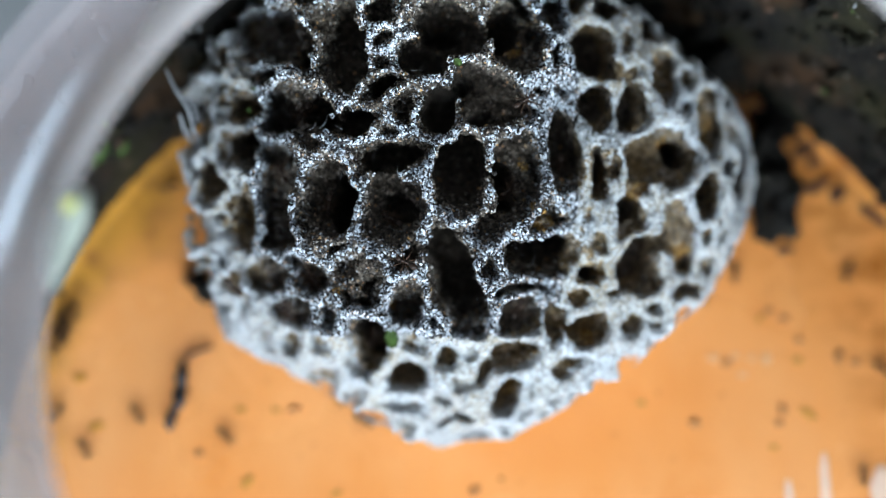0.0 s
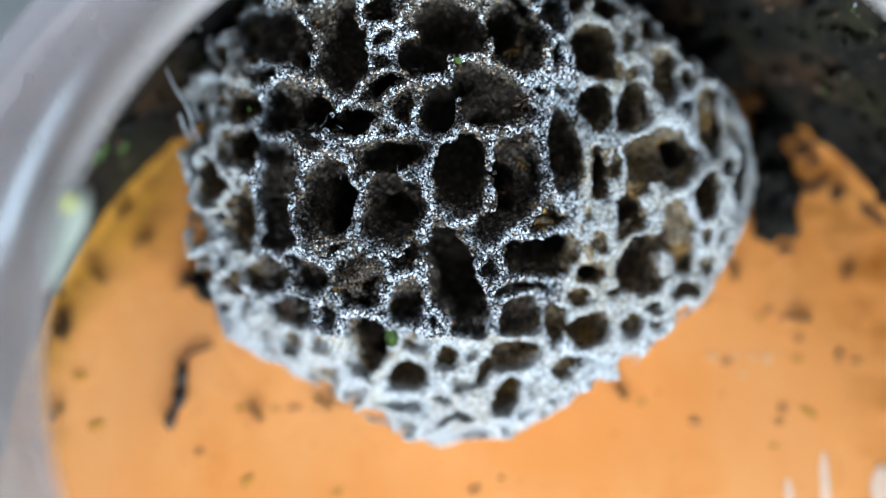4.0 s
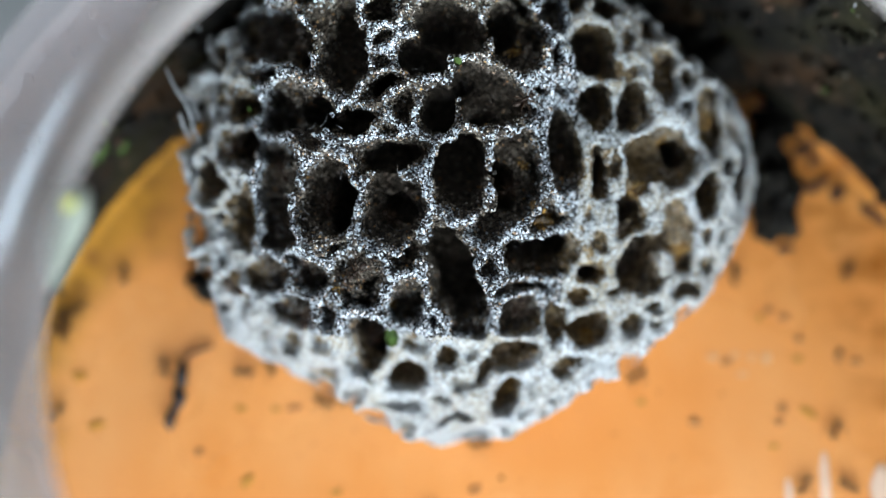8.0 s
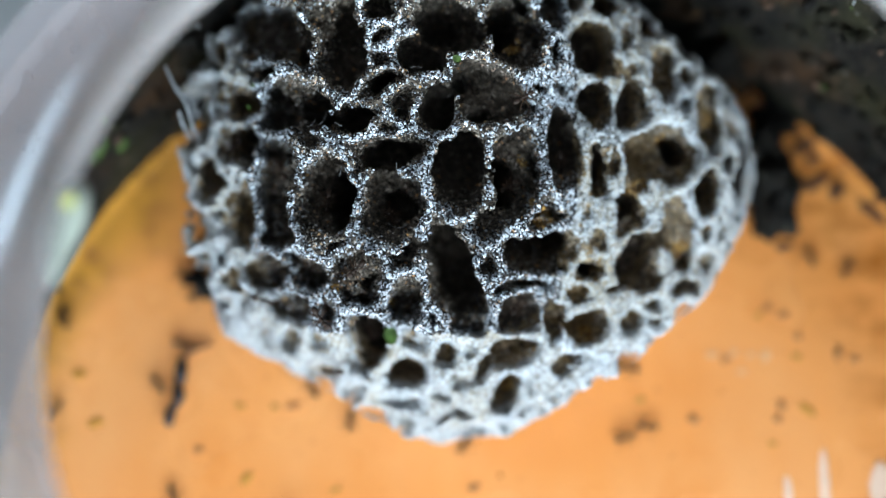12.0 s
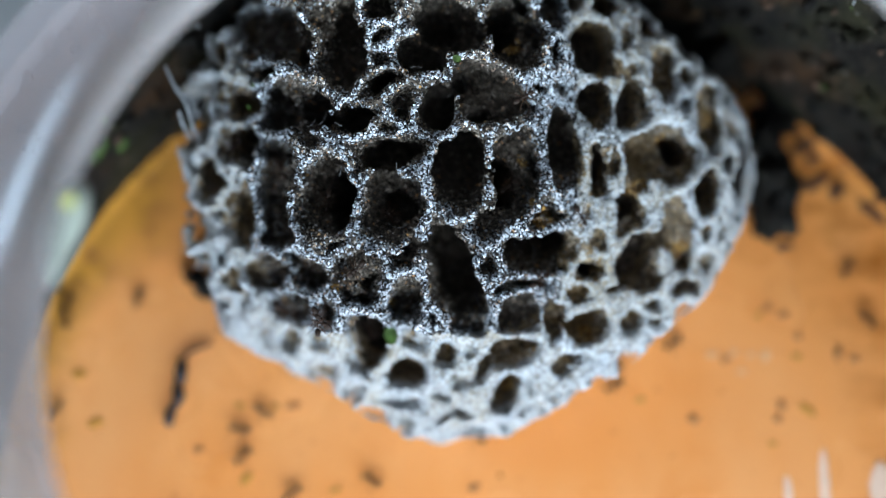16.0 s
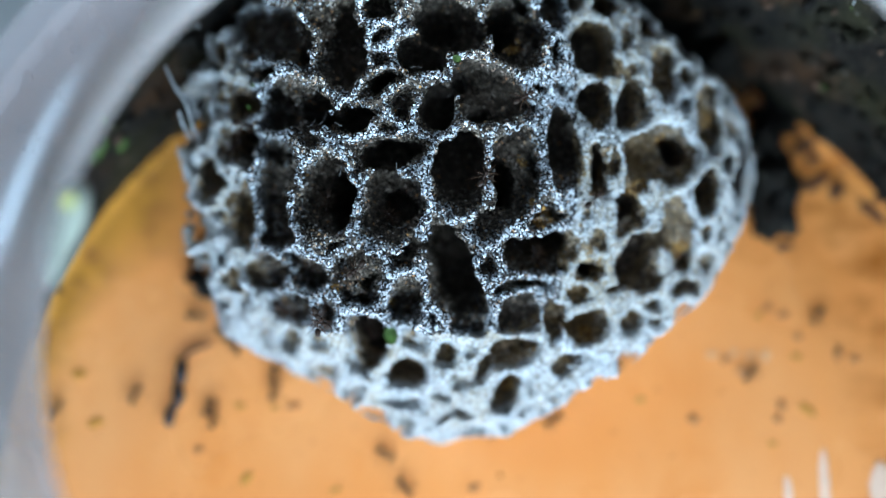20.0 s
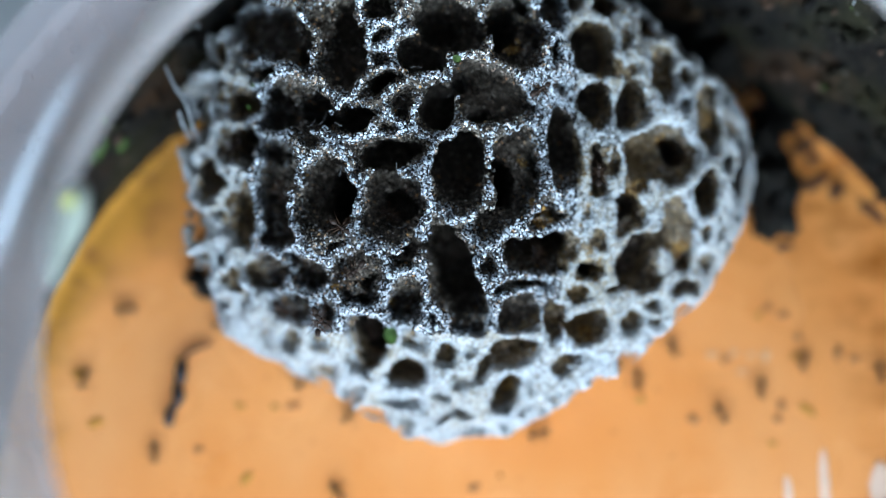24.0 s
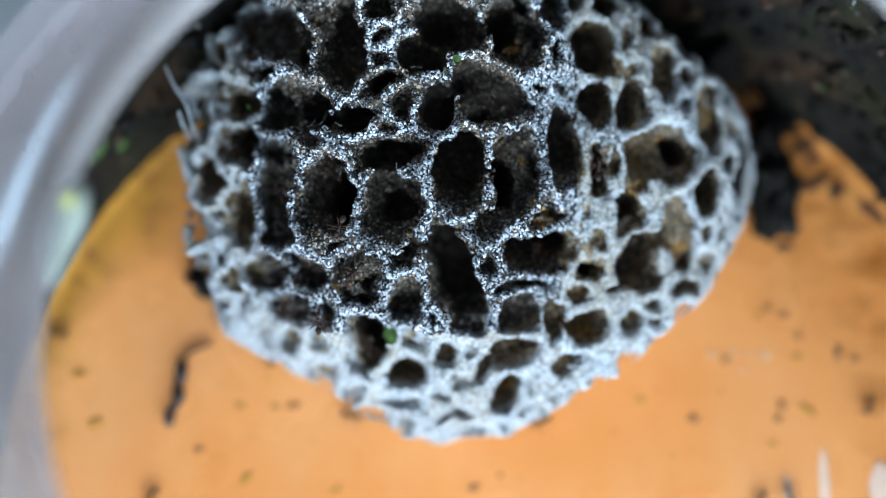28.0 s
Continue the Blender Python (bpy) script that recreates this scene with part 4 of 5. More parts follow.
def ball(bm, centre, radii, turn=0.0, seg=12):
    """A smooth egg shape added to bm, in millimetres, pitched by turn degrees."""
    m = Matrix.Translation(Vector(centre) * ANT) @ Matrix.Rotation(radians(turn), 4, "Y") @ Matrix.Diagonal((*[r * ANT for r in radii], 1))
    bmesh.ops.create_uvsphere(bm, u_segments=seg, v_segments=seg * 2 // 3, radius=1.0, matrix=m)


def limb(points, radii, sides=5):
    bm = bmesh.new()
    rings = []
    pts = [Vector(p) for p in points]
    for i, p in enumerate(pts):
        d = (pts[min(i + 1, len(pts) - 1)] - pts[max(i - 1, 0)]).normalized()
        side = d.cross(Vector((0.3, 0.1, 1))).normalized()
        up = side.cross(d)
        rings.append([bm.verts.new((p + (side * math.cos(q) + up * math.sin(q)) * radii[i]) * ANT) for q in (2 * math.pi * k / sides for k in range(sides))])
    for a, b in zip(rings, rings[1:]):
        for k in range(sides):
            bm.faces.new((a[k], a[(k + 1) % sides], b[(k + 1) % sides], b[k]))
    bm.faces.new(rings[0][::-1])
    bm.faces.new(rings[-1])
    return bm


HIPS = [(0.55, 0.28), (0.2, 0.3), (-0.15, 0.28)]           # along the body and to the side
SPLAY = [38.0, -8.0, -48.0]                                # how far each pair points forward


def build_ant():
    """A black ant, 5.5 mm from jaws to tail, facing +x, its feet at z = 0."""
    ant = tagged(new("ant"), "small black ant with long thin legs", "ant", "ants")
    bm = bmesh.new()
    ball(bm, (1.55, 0, 0.95), (0.55, 0.5, 0.36), 18)
    head = part("head", bm, M_ANT, ant)
    bm = bmesh.new()
    ball(bm, (0.62, 0, 0.98), (0.46, 0.33, 0.36), -8)
    ball(bm, (0.1, 0, 0.95), (0.45, 0.28, 0.3), 12)
    ball(bm, (-0.3, 0, 0.85), (0.3, 0.22, 0.24), 30)
    part("thorax", bm, M_ANT, ant)
    bm = bmesh.new()
    ball(bm, (-0.68, 0, 0.85), (0.14, 0.2, 0.3), 0, 8)
    part("petiole", bm, M_ANT, ant)
    bm = bmesh.new()
    ball(bm, (-1.55, 0, 0.92), (0.85, 0.58, 0.55), 8, 14)
    part("gaster", bm, M_ANT, ant, "shiny oval tail end")
    for side in (1, -1):
        part("jaw", limb([(1.98, 0.2 * side, 0.8), (2.2, 0.16 * side, 0.74), (2.33, 0.02 * side, 0.72)], [0.1, 0.08, 0.03]), M_LEG, head)
        part("antenna", limb([(1.85, 0.2 * side, 1.15), (2.2, 0.62 * side, 1.55), (2.32, 0.7 * side, 1.5), (2.75, 0.72 * side, 1.05), (3.0, 0.66 * side, 0.75)],
                             [0.05, 0.055, 0.05, 0.06, 0.05]), M_LEG, head)
        part("eye", (lambda b: (ball(b, (1.62, 0.42 * side, 1.1), (0.1, 0.06, 0.1), 0, 8), b)[1])(bmesh.new()), M_ANT, head)
        for k, ((x, y), splay) in enumerate(zip(HIPS, SPLAY)):
            long = (1.0, 1.0, 1.25)[k]
            a = radians(splay)
            ca, sa = math.sin(a), math.cos(a) * side

            def at(reach, z):
                return (ca * reach * long, sa * reach * long, z)
            bm = limb([(0, 0, 0), at(0.35, -0.05), at(1.05, 0.52), at(1.15, 0.5), at(1.75, -0.35), at(1.85, -0.5), at(2.2, -0.74), at(2.35, -0.76)],
                      [0.1, 0.11, 0.09, 0.075, 0.06, 0.045, 0.04, 0.03])
            leg = part("leg", bm, M_LEG, ant)
            leg.location = (x * ANT, y * side * ANT, 0.78 * ANT)
    return ant


def smooth_path(rows):
    """Rows every tenth of a second while the ant walks: seconds, place, heading in degrees, way gone."""
    held = []
    for r in rows:                            # a long pause is spent on the spot
        if held and r[0] - held[-1][0] > 3.0:
            held.append((r[0] - 1.2, held[-1][1], held[-1][2]))
        held.append(r)
    rows = held
    ts = np.array([r[0] for r in rows], float)
    xs, ys = np.array([r[1] for r in rows], float), np.array([r[2] for r in rows], float)
    grid = np.round(np.arange(0, 28.01, 0.1), 3)
    x, y = np.interp(grid, ts, xs), np.interp(grid, ts, ys)
    for _ in range(2):
        x[1:-1] = (x[:-2] + 2 * x[1:-1] + x[2:]) / 4
        y[1:-1] = (y[:-2] + 2 * y[1:-1] + y[2:]) / 4
    dx, dy = np.gradient(x), np.gradient(y)
    step = np.hypot(dx, dy)
    way = np.concatenate([[0], np.cumsum(np.hypot(np.diff(x), np.diff(y)))])
    facing, now = [], None
    for k in range(len(grid)):
        if step[k] > 0.12:
            want = math.degrees(math.atan2(dy[k], dx[k]))
            if now is None:
                now = want
            turn = (want - now + 180) % 360 - 180
            now += max(-38, min(38, turn))
        facing.append(now)
    first = next((f for f in facing if f is not None), 0.0)
    facing = [first if f is None else f for f in facing]
    keep = [0]
    for k in range(1, len(grid) - 1):
        busy = max(step[max(0, k - 2):k + 3]) > 0.03 or abs(facing[k] - facing[k - 1]) > 0.5 or abs(facing[k + 1] - facing[k]) > 0.5
        if busy:
            keep.append(k)
    keep.append(len(grid) - 1)
    return [(float(grid[k]), x[k], y[k], facing[k], way[k]) for k in keep]


def face_pose(u, v, facing):
    i, j = int((u - low_corner[0]) / STEP), int((v - low_corner[1]) / STEP)
    i, j = min(max(i, 4), crest_map.shape[0] - 5), min(max(j, 4), crest_map.shape[1] - 5)
    p = COMB @ Vector((u, v, float(crest_map[i - 3:i + 4, j - 3:j + 4].max()) + 1.3))
    e = 1.5
    du = on_face(u + e, v) - on_face(u - e, v)
    dv = on_face(u, v + e) - on_face(u, v - e)
    out = (COMB.to_3x3() @ Vector((0, 0, 1)) * 5 + du.cross(dv).normalized()).normalized()
    ahead = COMB.to_3x3() @ Vector((math.cos(radians(facing)), math.sin(radians(facing)), 0))
    ahead = (ahead - out * ahead.dot(out)).normalized()
    m = Matrix((ahead, out.cross(ahead), out)).transposed().to_4x4()
    m.translation = p * MM
    return m


def send(ant, rows, climbs):
    """Key an ant and its six legs along its way, on the floor or over the crests of the comb."""
    path = smooth_path(rows)
    if climbs:
        walk(ant, [(t, face_pose(x, y, a)) for t, x, y, a, w in path])
    else:
        walk(ant, [(t, pose(x * MM, y * MM, 0, 0, 0, a)) for t, x, y, a, w in path])
    legs = [c for c in ant.children if c.name.startswith("leg")]
    for i, leg in enumerate(legs):
        k, side = i % 3, 1 if i < 3 else -1
        beat = math.pi * ((k + (i >= 3)) % 2)
        x, y = HIPS[k]
        swing = []
        for t, _, _, _, w in path:
            phase = 2 * math.pi * w / 4.1 + beat
            swing.append((t, pose(x * ANT, y * side * ANT, 0.78 * ANT, 7 * side * max(0, math.cos(phase)), 0, 17 * side * math.sin(phase) * -1)))
        walk(leg, swing)


first_ant = build_ant()
ON_FLOOR = [
    [(0, -101.9, 7.3), (0.5, -105.0, 12.8), (1, -103.6, 19.9), (1.5, -98.8, 28.2), (2, -92.3, 41.9), (2.5, -88.2, 50.9), (3, -85.8, 57.7), (3.5, -79.7, 64.5), (4.5, -72.7, 70.6), (28, -72.9, 70.0)],
    [(0, -89.5, 15.8), (0.5, -93.9, 21.9), (1, -96.8, 35.6), (1.5, -98.2, 37.4), (2, -95.1, 46.8), (2.5, -88.9, 53.9), (3, -82.3, 58.4), (3.5, -73.7, 60.0), (28, -69.7, 60.8)],
    [(0, -106.6, 42.1), (0.5, -106.5, 41.2), (1, -105.7, 41.6), (1.5, -103.7, 45.0), (2, -97.6, 53.5), (3, -95.6, 54.5), (3.5, -93.8, 58.4), (5, -84.0, 64.5), (6, -72.6, 67.6), (28, -67.0, 66.9)],
    [(0, -33.8, -15.8), (5.5, -25.7, -11.7), (6, -37.5, -3.6), (6.5, -54.6, 8.9), (7, -70.8, 25.3), (7.5, -73.4, 29.8), (8, -63.1, 25.6), (8.5, -58.3, 28.9), (9, -52.8, 33.3), (10, -46.1, 37.0), (28, -46.1, 37.0)],
    [(0, -84.6, 75.2), (3.5, -94.5, 70.6), (5.5, -99.8, 62.7), (6, -101.2, 60.0), (6.5, -99.7, 61.5), (7, -99.6, 60.1), (7.5, -98.5, 55.6), (8, -94.1, 51.7), (8.5, -98.2, 47.1), (9, -98.9, 48.9), (9.5, -101.2, 50.2), (10, -101.2, 49.1), (10.5, -96.8, 46.1), (11, -92.5, 40.8), (11.5, -88.1, 35.1), (12, -78.5, 32.5), (12.5, -73.9, 30.8), (13.5, -67.2, 34.1), (14.5, -57.5, 39.9), (28, -56.1, 41.4)],
    [(0, -109.2, 36.9), (7, -109.2, 36.9), (8, -105.7, 42.8), (8.5, -102.2, 45.0), (9, -101.1, 45.0), (9.5, -102.5, 46.3), (10, -103.7, 44.2), (10.5, -100.5, 39.2), (11, -96.8, 36.1), (11.5, -91.9, 30.5), (12, -84.1, 22.1), (12.5, -81.1, 16.9), (13.5, -74.4, 5.6), (14.5, -64.2, -6.8), (15, -59.8, -16.3), (28, -59.8, -16.3)],
    [(0, -109.9, 36.2), (10, -110.0, 35.4), (10.5, -101.5, 29.9), (11, -96.1, 26.6), (11.5, -87.7, 11.9), (12, -79.1, -5.5), (12.5, -74.7, -16.3), (28, -74.7, -16.3)],
    [(0, -78.7, 20.3), (7.5, -79.7, 17.7), (8, -83.8, 27.2), (8.5, -83.3, 42.5), (9, -77.8, 44.9), (10, -76.2, 45.5), (12.5, -75.6, 45.3), (14.5, -77.7, 47.6), (15, -79.3, 47.6), (15.5, -87.8, 45.3), (16, -90.8, 45.7), (16.5, -90.5, 34.1), (17, -88.6, 16.3), (17.5, -86.9, 5.7), (18, -85.8, -8.2), (18.5, -85.3, -16.3), (28, -85.3, -16.3)],
    [(0, -39.2, -15.8), (13, -39.5, -12.3), (14, -47.9, -1.3), (14.5, -55.9, 6.3), (15, -58.0, 8.7), (15.5, -62.0, 11.2), (16, -63.7, 11.2), (16.5, -68.4, 12.2), (17, -71.5, 15.2), (17.5, -74.6, 18.0), (18, -75.4, 16.1), (19, -74.7, 16.3), (19.5, -74.6, 16.6), (20, -71.1, 16.3), (20.5, -72.6, 23.3), (21, -76.1, 28.3), (21.5, -77.8, 35.6), (23.5, -75.0, 51.8), (24.5, -66.7, 57.8), (28, -66.7, 57.8)],
    [(0, -50.1, -15.8), (12, -51.1, -9.6), (12.5, -53.1, -4.2), (14.5, -56.1, 4.6), (15, -57.8, 6.6), (15.5, -60.4, 8.7), (16, -62.6, 4.9), (16.5, -70.3, -2.2), (17, -73.7, -9.6), (17.5, -74.7, -16.3), (28, -74.7, -16.3)],
    [(0, -22.9, -18.5), (12.5, -23.1, -16.3), (14.5, -29.4, -1.9), (15, -29.0, -1.3), (15.5, -30.2, -2.2), (16, -31.4, -1.3), (16.5, -33.1, -0.5), (17, -37.6, 2.1), (17.5, -42.7, 6.3), (18, -51.3, 17.3), (18.5, -54.6, 25.1), (19, -53.0, 32.6), (19.5, -48.9, 37.0), (28, -48.9, 37.0)],
    [(0, -68.6, 40.6), (14.5, -73.1, 39.9), (15.2, -70.2, 25.4), (15.5, -63.9, 17.7), (16, -58.1, 15.9), (16.5, -56.1, 12.3), (17, -55.7, 12.8), (17.5, -55.7, 13.2), (18, -54.0, 16.9), (19, -55.5, 21.1), (20, -55.8, 21.1), (20.5, -54.1, 19.7), (21, -41.0, 14.0), (21.5, -34.4, 14.7), (22.5, -29.0, 22.6), (28, -29.0, 22.6)],
    [(0, -109.5, 40.6), (16, -108.2, 43.9), (16.5, -107.2, 46.1), (17, -106.4, 49.0), (17.5, -102.5, 50.6), (18, -96.5, 47.8), (18.5, -90.6, 42.2), (19, -83.4, 38.5), (19.5, -73.7, 35.6), (20, -67.8, 35.4), (20.5, -74.2, 33.7), (21, -81.1, 36.6), (21.5, -79.8, 40.4), (23, -75.0, 51.8), (24, -65.3, 59.3), (28, -65.3, 59.3)],
    [(0, -108.5, 39.1), (17, -108.9, 40.8), (17.5, -107.6, 41.4), (18, -99.8, 40.5), (18.5, -95.0, 37.5), (19, -90.5, 35.1), (19.5, -86.0, 40.4), (20, -75.9, 39.9), (20.5, -66.1, 41.4), (21, -59.0, 42.9), (28, -59.0, 42.9)],
    [(0, -80.0, -15.8), (16.3, -79.2, -8.2), (17, -76.1, 4.3), (17.5, -74.7, 6.7), (18, -74.7, 6.6), (18.5, -69.3, 13.0), (19, -52.0, 11.2), (19.5, -33.6, 4.3), (20, -27.7, 5.5), (20.5, -25.8, -0.6), (21, -20.0, -1.5), (21.5, -13.2, -6.2), (22, -9.5, -16.3), (28, -9.5, -16.3)],
    [(0, -73.1, -17.1), (18.5, -74.1, -15.0), (19, -74.0, -5.3), (19.5, -72.4, 4.3), (20, -70.4, 14.3), (20.5, -71.6, 21.3), (21, -72.0, 28.0), (21.5, -70.0, 33.4), (22.5, -63.2, 39.9), (28, -61.8, 41.4)],
    [(0, -23.7, -17.1), (18.8, -23.9, -13.6), (19.2, -24.0, -5.3), (19.5, -24.6, -2.9), (20, -23.2, -2.9), (20.5, -21.8, -6.2), (21, -20.4, -16.3), (28, -20.4, -16.3)],
    [(0, -93.6, -15.8), (17, -92.9, -8.2), (17.5, -91.5, 3.1), (18, -92.7, 17.6), (18.5, -88.8, 19.6), (20, -90.1, 19.7), (20.5, -89.1, 21.7), (21, -88.9, 20.6), (21.5, -89.6, 19.6), (23.5, -85.2, 10.4), (24, -84.4, 5.5), (24.5, -84.2, -1.1), (25, -83.3, -3.0), (25.5, -84.5, -3.4), (26, -85.2, -4.1), (26.5, -85.9, -3.7), (27, -85.2, -2.6), (27.5, -84.1, -4.1), (28, -84.8, -5.3)],
    [(0, -36.5, -17.1), (23, -37.9, -8.2), (23.5, -38.8, -5.1), (24, -39.6, -4.2), (24.5, -42.4, -0.9), (25, -42.6, 1.4), (25.5, -47.7, 9.8), (26, -54.0, 22.0), (26.5, -51.5, 28.3), (27, -46.0, 34.1), (28, -44.6, 35.6)],
    [(0, -67.4, 10.4), (0.7, -64.6, 7.6), (1.5, -53.3, 0.6), (2.2, -44.9, -6.2), (3, -39.2, -15.8), (28, -39.4, -16.3)],
    [(0, 88.2, 0.8), (0.5, 87.8, 20.7), (1, 85.7, 32.7), (1.5, 88.1, 48.7), (2, 94.1, 56.0), (2.5, 98.9, 61.5), (3, 106.7, 67.6), (28, 106.4, 66.9)],
    [(0, 94.8, 27.5), (1, 85.8, 33.6), (1.5, 78.0, 39.7), (2, 75.9, 39.8), (3.5, 76.1, 40.0), (5.5, 73.1, 40.6), (6, 67.7, 41.5), (6.5, 58.0, 48.9), (7, 49.7, 53.9), (28, 45.2, 56.3)],
    [(0, 39.6, -15.8), (1, 48.3, -4.9), (1.3, 56.7, -1.6), (1.5, 62.9, 0.5), (1.7, 66.3, -1.3), (2, 72.9, -6.2), (2.5, 80.4, -15.8), (28, 80.1, -16.3)],
    [(0, 46.4, -15.8), (6, 47.6, -4.9), (6.5, 48.4, -2.8), (7, 51.2, -0.7), (7.5, 69.2, 7.7), (8, 83.7, 10.7), (8.5, 79.3, 27.3), (9, 66.8, 43.4), (9.5, 59.7, 53.9), (10, 51.1, 59.3), (28, 51.1, 59.3)],
    [(0, 75.0, -15.8), (7, 78.5, -3.5), (7.3, 81.8, 0.1), (7.5, 84.9, 0.5), (8, 83.9, -3.2), (8.5, 90.2, 7.3), (9, 90.3, 17.0), (9.5, 88.3, 29.1), (10, 91.9, 25.7), (10.5, 91.0, 25.7), (11, 88.8, 23.4), (11.5, 88.6, 3.5), (11.7, 90.7, -2.7), (12, 95.5, -10.9), (28, 96.7, -13.6)],
    [(0, 59.6, 52.4), (8.5, 59.5, 50.9), (9, 67.1, 41.0), (9.5, 73.9, 50.5), (10, 81.0, 48.1), (10.5, 87.7, 41.0), (11, 87.2, 43.5), (11.5, 82.2, 47.3), (12, 78.9, 56.0), (12.5, 75.9, 58.6), (13.5, 70.2, 65.4), (28, 69.0, 70.0)],
    [(0, 99.8, 20.3), (13.5, 96.9, 22.6), (14.5, 88.2, 29.5), (15, 91.8, 33.2), (15.5, 95.3, 32.8), (16, 92.7, 39.2), (16.5, 85.5, 43.9), (17, 77.9, 47.3), (17.5, 69.1, 54.5), (18, 64.8, 59.3), (19, 58.6, 63.9), (28, 58.6, 63.9)],
    [(0, 75.0, -15.8), (17, 75.3, -8.2), (17.5, 74.6, -1.8), (18, 68.6, 16.7), (18.5, 62.8, 19.6), (19, 61.4, 24.3), (19.5, 62.3, 25.1), (21.5, 62.4, 26.0), (23.5, 64.3, 24.1), (24, 64.9, 21.7), (24.5, 63.6, 17.6), (25, 65.5, 9.1), (25.5, 68.3, 3.4), (26, 72.1, 0.2), (26.5, 74.2, -4.1), (27, 75.8, -10.9), (28, 76.1, -16.3)],
    [(0, 45.2, 49.5), (14.3, 42.8, 32.6), (14.5, 39.8, 28.3), (15, 33.9, 25.1), (15.5, 29.8, 23.1), (18, 22.7, 19.1), (18.5, 19.9, 18.6), (19, 18.6, 17.7), (19.5, 15.8, 16.3), (20, 13.2, 13.5), (20.5, 8.5, 10.2), (21, 7.5, 9.5), (23.5, 7.6, 9.5), (24, 9.2, 9.9), (24.5, 15.7, 12.3), (25, 30.2, 18.0), (25.5, 48.6, 17.6), (26, 54.5, 15.9), (26.5, 60.5, 5.7), (27, 68.8, 0.2), (27.5, 69.5, -2.4), (28, 70.0, -4.6)],
    [(0, 103.8, 34.7), (23, 96.4, 32.6), (23.5, 93.3, 29.9), (24, 94.8, 25.7), (24.5, 93.6, 20.6), (25, 90.0, 20.8), (25.5, 87.2, 17.7), (26, 87.0, 18.7), (26.5, 81.8, 14.0), (27, 77.4, 4.6), (27.5, 68.2, 3.5), (28, 62.9, -6.2)],
    [(0, 92.6, -15.8), (24, 92.1, -10.9), (24.5, 92.1, -2.7), (25, 91.6, 6.6), (25.5, 90.6, 14.3), (26, 90.6, 13.0), (27, 90.7, 13.9), (27.5, 89.5, 14.4), (28, 91.2, 17.1)],
    [(0, 83.1, -15.8), (24.5, 83.3, -10.9), (25, 84.0, -2.4), (25.5, 86.4, 2.3), (26, 89.8, 2.5), (26.5, 89.3, 1.7), (27, 89.5, -4.1), (27.5, 90.2, -9.6), (28, 89.7, -16.3)],
    [(0, 2.0, 20.3), (25, 4.5, 14.0), (25.5, 5.5, 7.8), (26, 3.7, -0.6), (26.5, -1.9, -6.2), (27, -5.4, -16.3), (28, -5.4, -17.7)],
    [(0, 26.0, 28.9), (9.5, 27.3, 24.6), (10, 28.7, 19.7), (10.5, 28.2, 16.9), (11, 30.2, 10.6), (11.5, 34.8, 9.8), (12, 36.0, 12.3), (12.5, 40.7, 8.1), (13, 46.9, 0.0), (13.5, 50.7, -8.2), (14, 54.3, -16.3), (28, 54.3, -16.3)],
    [(0, 19.2, -15.8), (11, 19.9, -8.2), (11.3, 20.7, -4.2), (11.5, 22.9, 2.7), (12, 30.8, 9.8), (12.5, 37.9, 7.0), (13.2, 39.9, -4.1), (14, 40.7, -16.3), (28, 40.7, -16.3)],
    [(0, -33.8, 14.3), (0.5, -32.5, 13.5), (1, -29.5, 11.8), (1.5, -25.8, 8.4), (2, -25.3, 7.6), (2.5, -25.8, 8.3), (3, -33.5, 12.9), (3.5, -43.8, 18.6), (9.5, -43.8, 18.9), (10.5, -46.1, 20.8), (11, -51.5, 26.9), (28, -51.5, 28.3)],
    [(0, 17.4, 21.7), (5.5, 15.9, 19.5), (6, 14.2, 18.0), (6.5, 12.2, 15.8), (7, 8.7, 13.2), (7.5, 1.0, 10.1), (8, -5.5, 8.2), (8.5, -7.1, 7.9), (12, -8.7, 7.6), (12.5, -9.6, 5.7), (13.5, -13.6, 8.4), (14.5, -15.0, 16.9), (28, -15.0, 16.9)],
    [(0, 51.4, 46.5), (5.5, 50.7, 40.3), (6.5, 49.2, 37.1), (7, 46.5, 34.1), (7.5, 40.2, 28.9), (8, 33.3, 24.9), (9, 32.2, 24.3), (10, 28.6, 28.3), (28, 28.7, 31.2)],
    [(0, 33.3, 37.6), (10.5, 34.4, 34.1), (11, 38.5, 29.5), (11.5, 37.0, 28.0), (12, 32.2, 26.1), (12.5, 27.2, 29.7), (13.5, 31.6, 34.1), (14.5, 44.3, 34.1), (15, 49.7, 36.1), (15.5, 46.3, 34.7), (16, 43.5, 33.2), (16.5, 38.5, 29.5), (17, 32.9, 31.2), (28, 31.6, 34.1)],
    [(0, -54.3, 34.7), (10, -51.5, 28.3), (11, -47.1, 21.1), (11.5, -42.8, 17.7), (12, -46.4, 21.1), (12.5, -48.7, 28.3), (28, -48.8, 34.1)],
    [(0, -39.9, 20.3), (8, -39.9, 20.3), (9, -34.6, 12.9), (9.5, -30.7, 10.7), (10, -27.3, 8.1), (10.5, -28.8, 8.4), (11, -33.3, 11.8), (11.5, -36.5, 13.7), (12, -37.2, 13.0), (12.5, -33.1, 16.9), (13.5, -31.8, 22.6), (28, -31.8, 25.4)],
    [(0, -63.0, 40.6), (5.5, -60.6, 33.9), (6, -58.6, 29.8), (6.5, -56.9, 26.9), (7, -56.1, 25.5), (7.5, -56.9, 27.2), (8, -57.2, 27.8), (8.5, -57.8, 29.5), (9, -57.1, 34.7), (10, -54.7, 39.9), (28, -54.7, 41.4)],
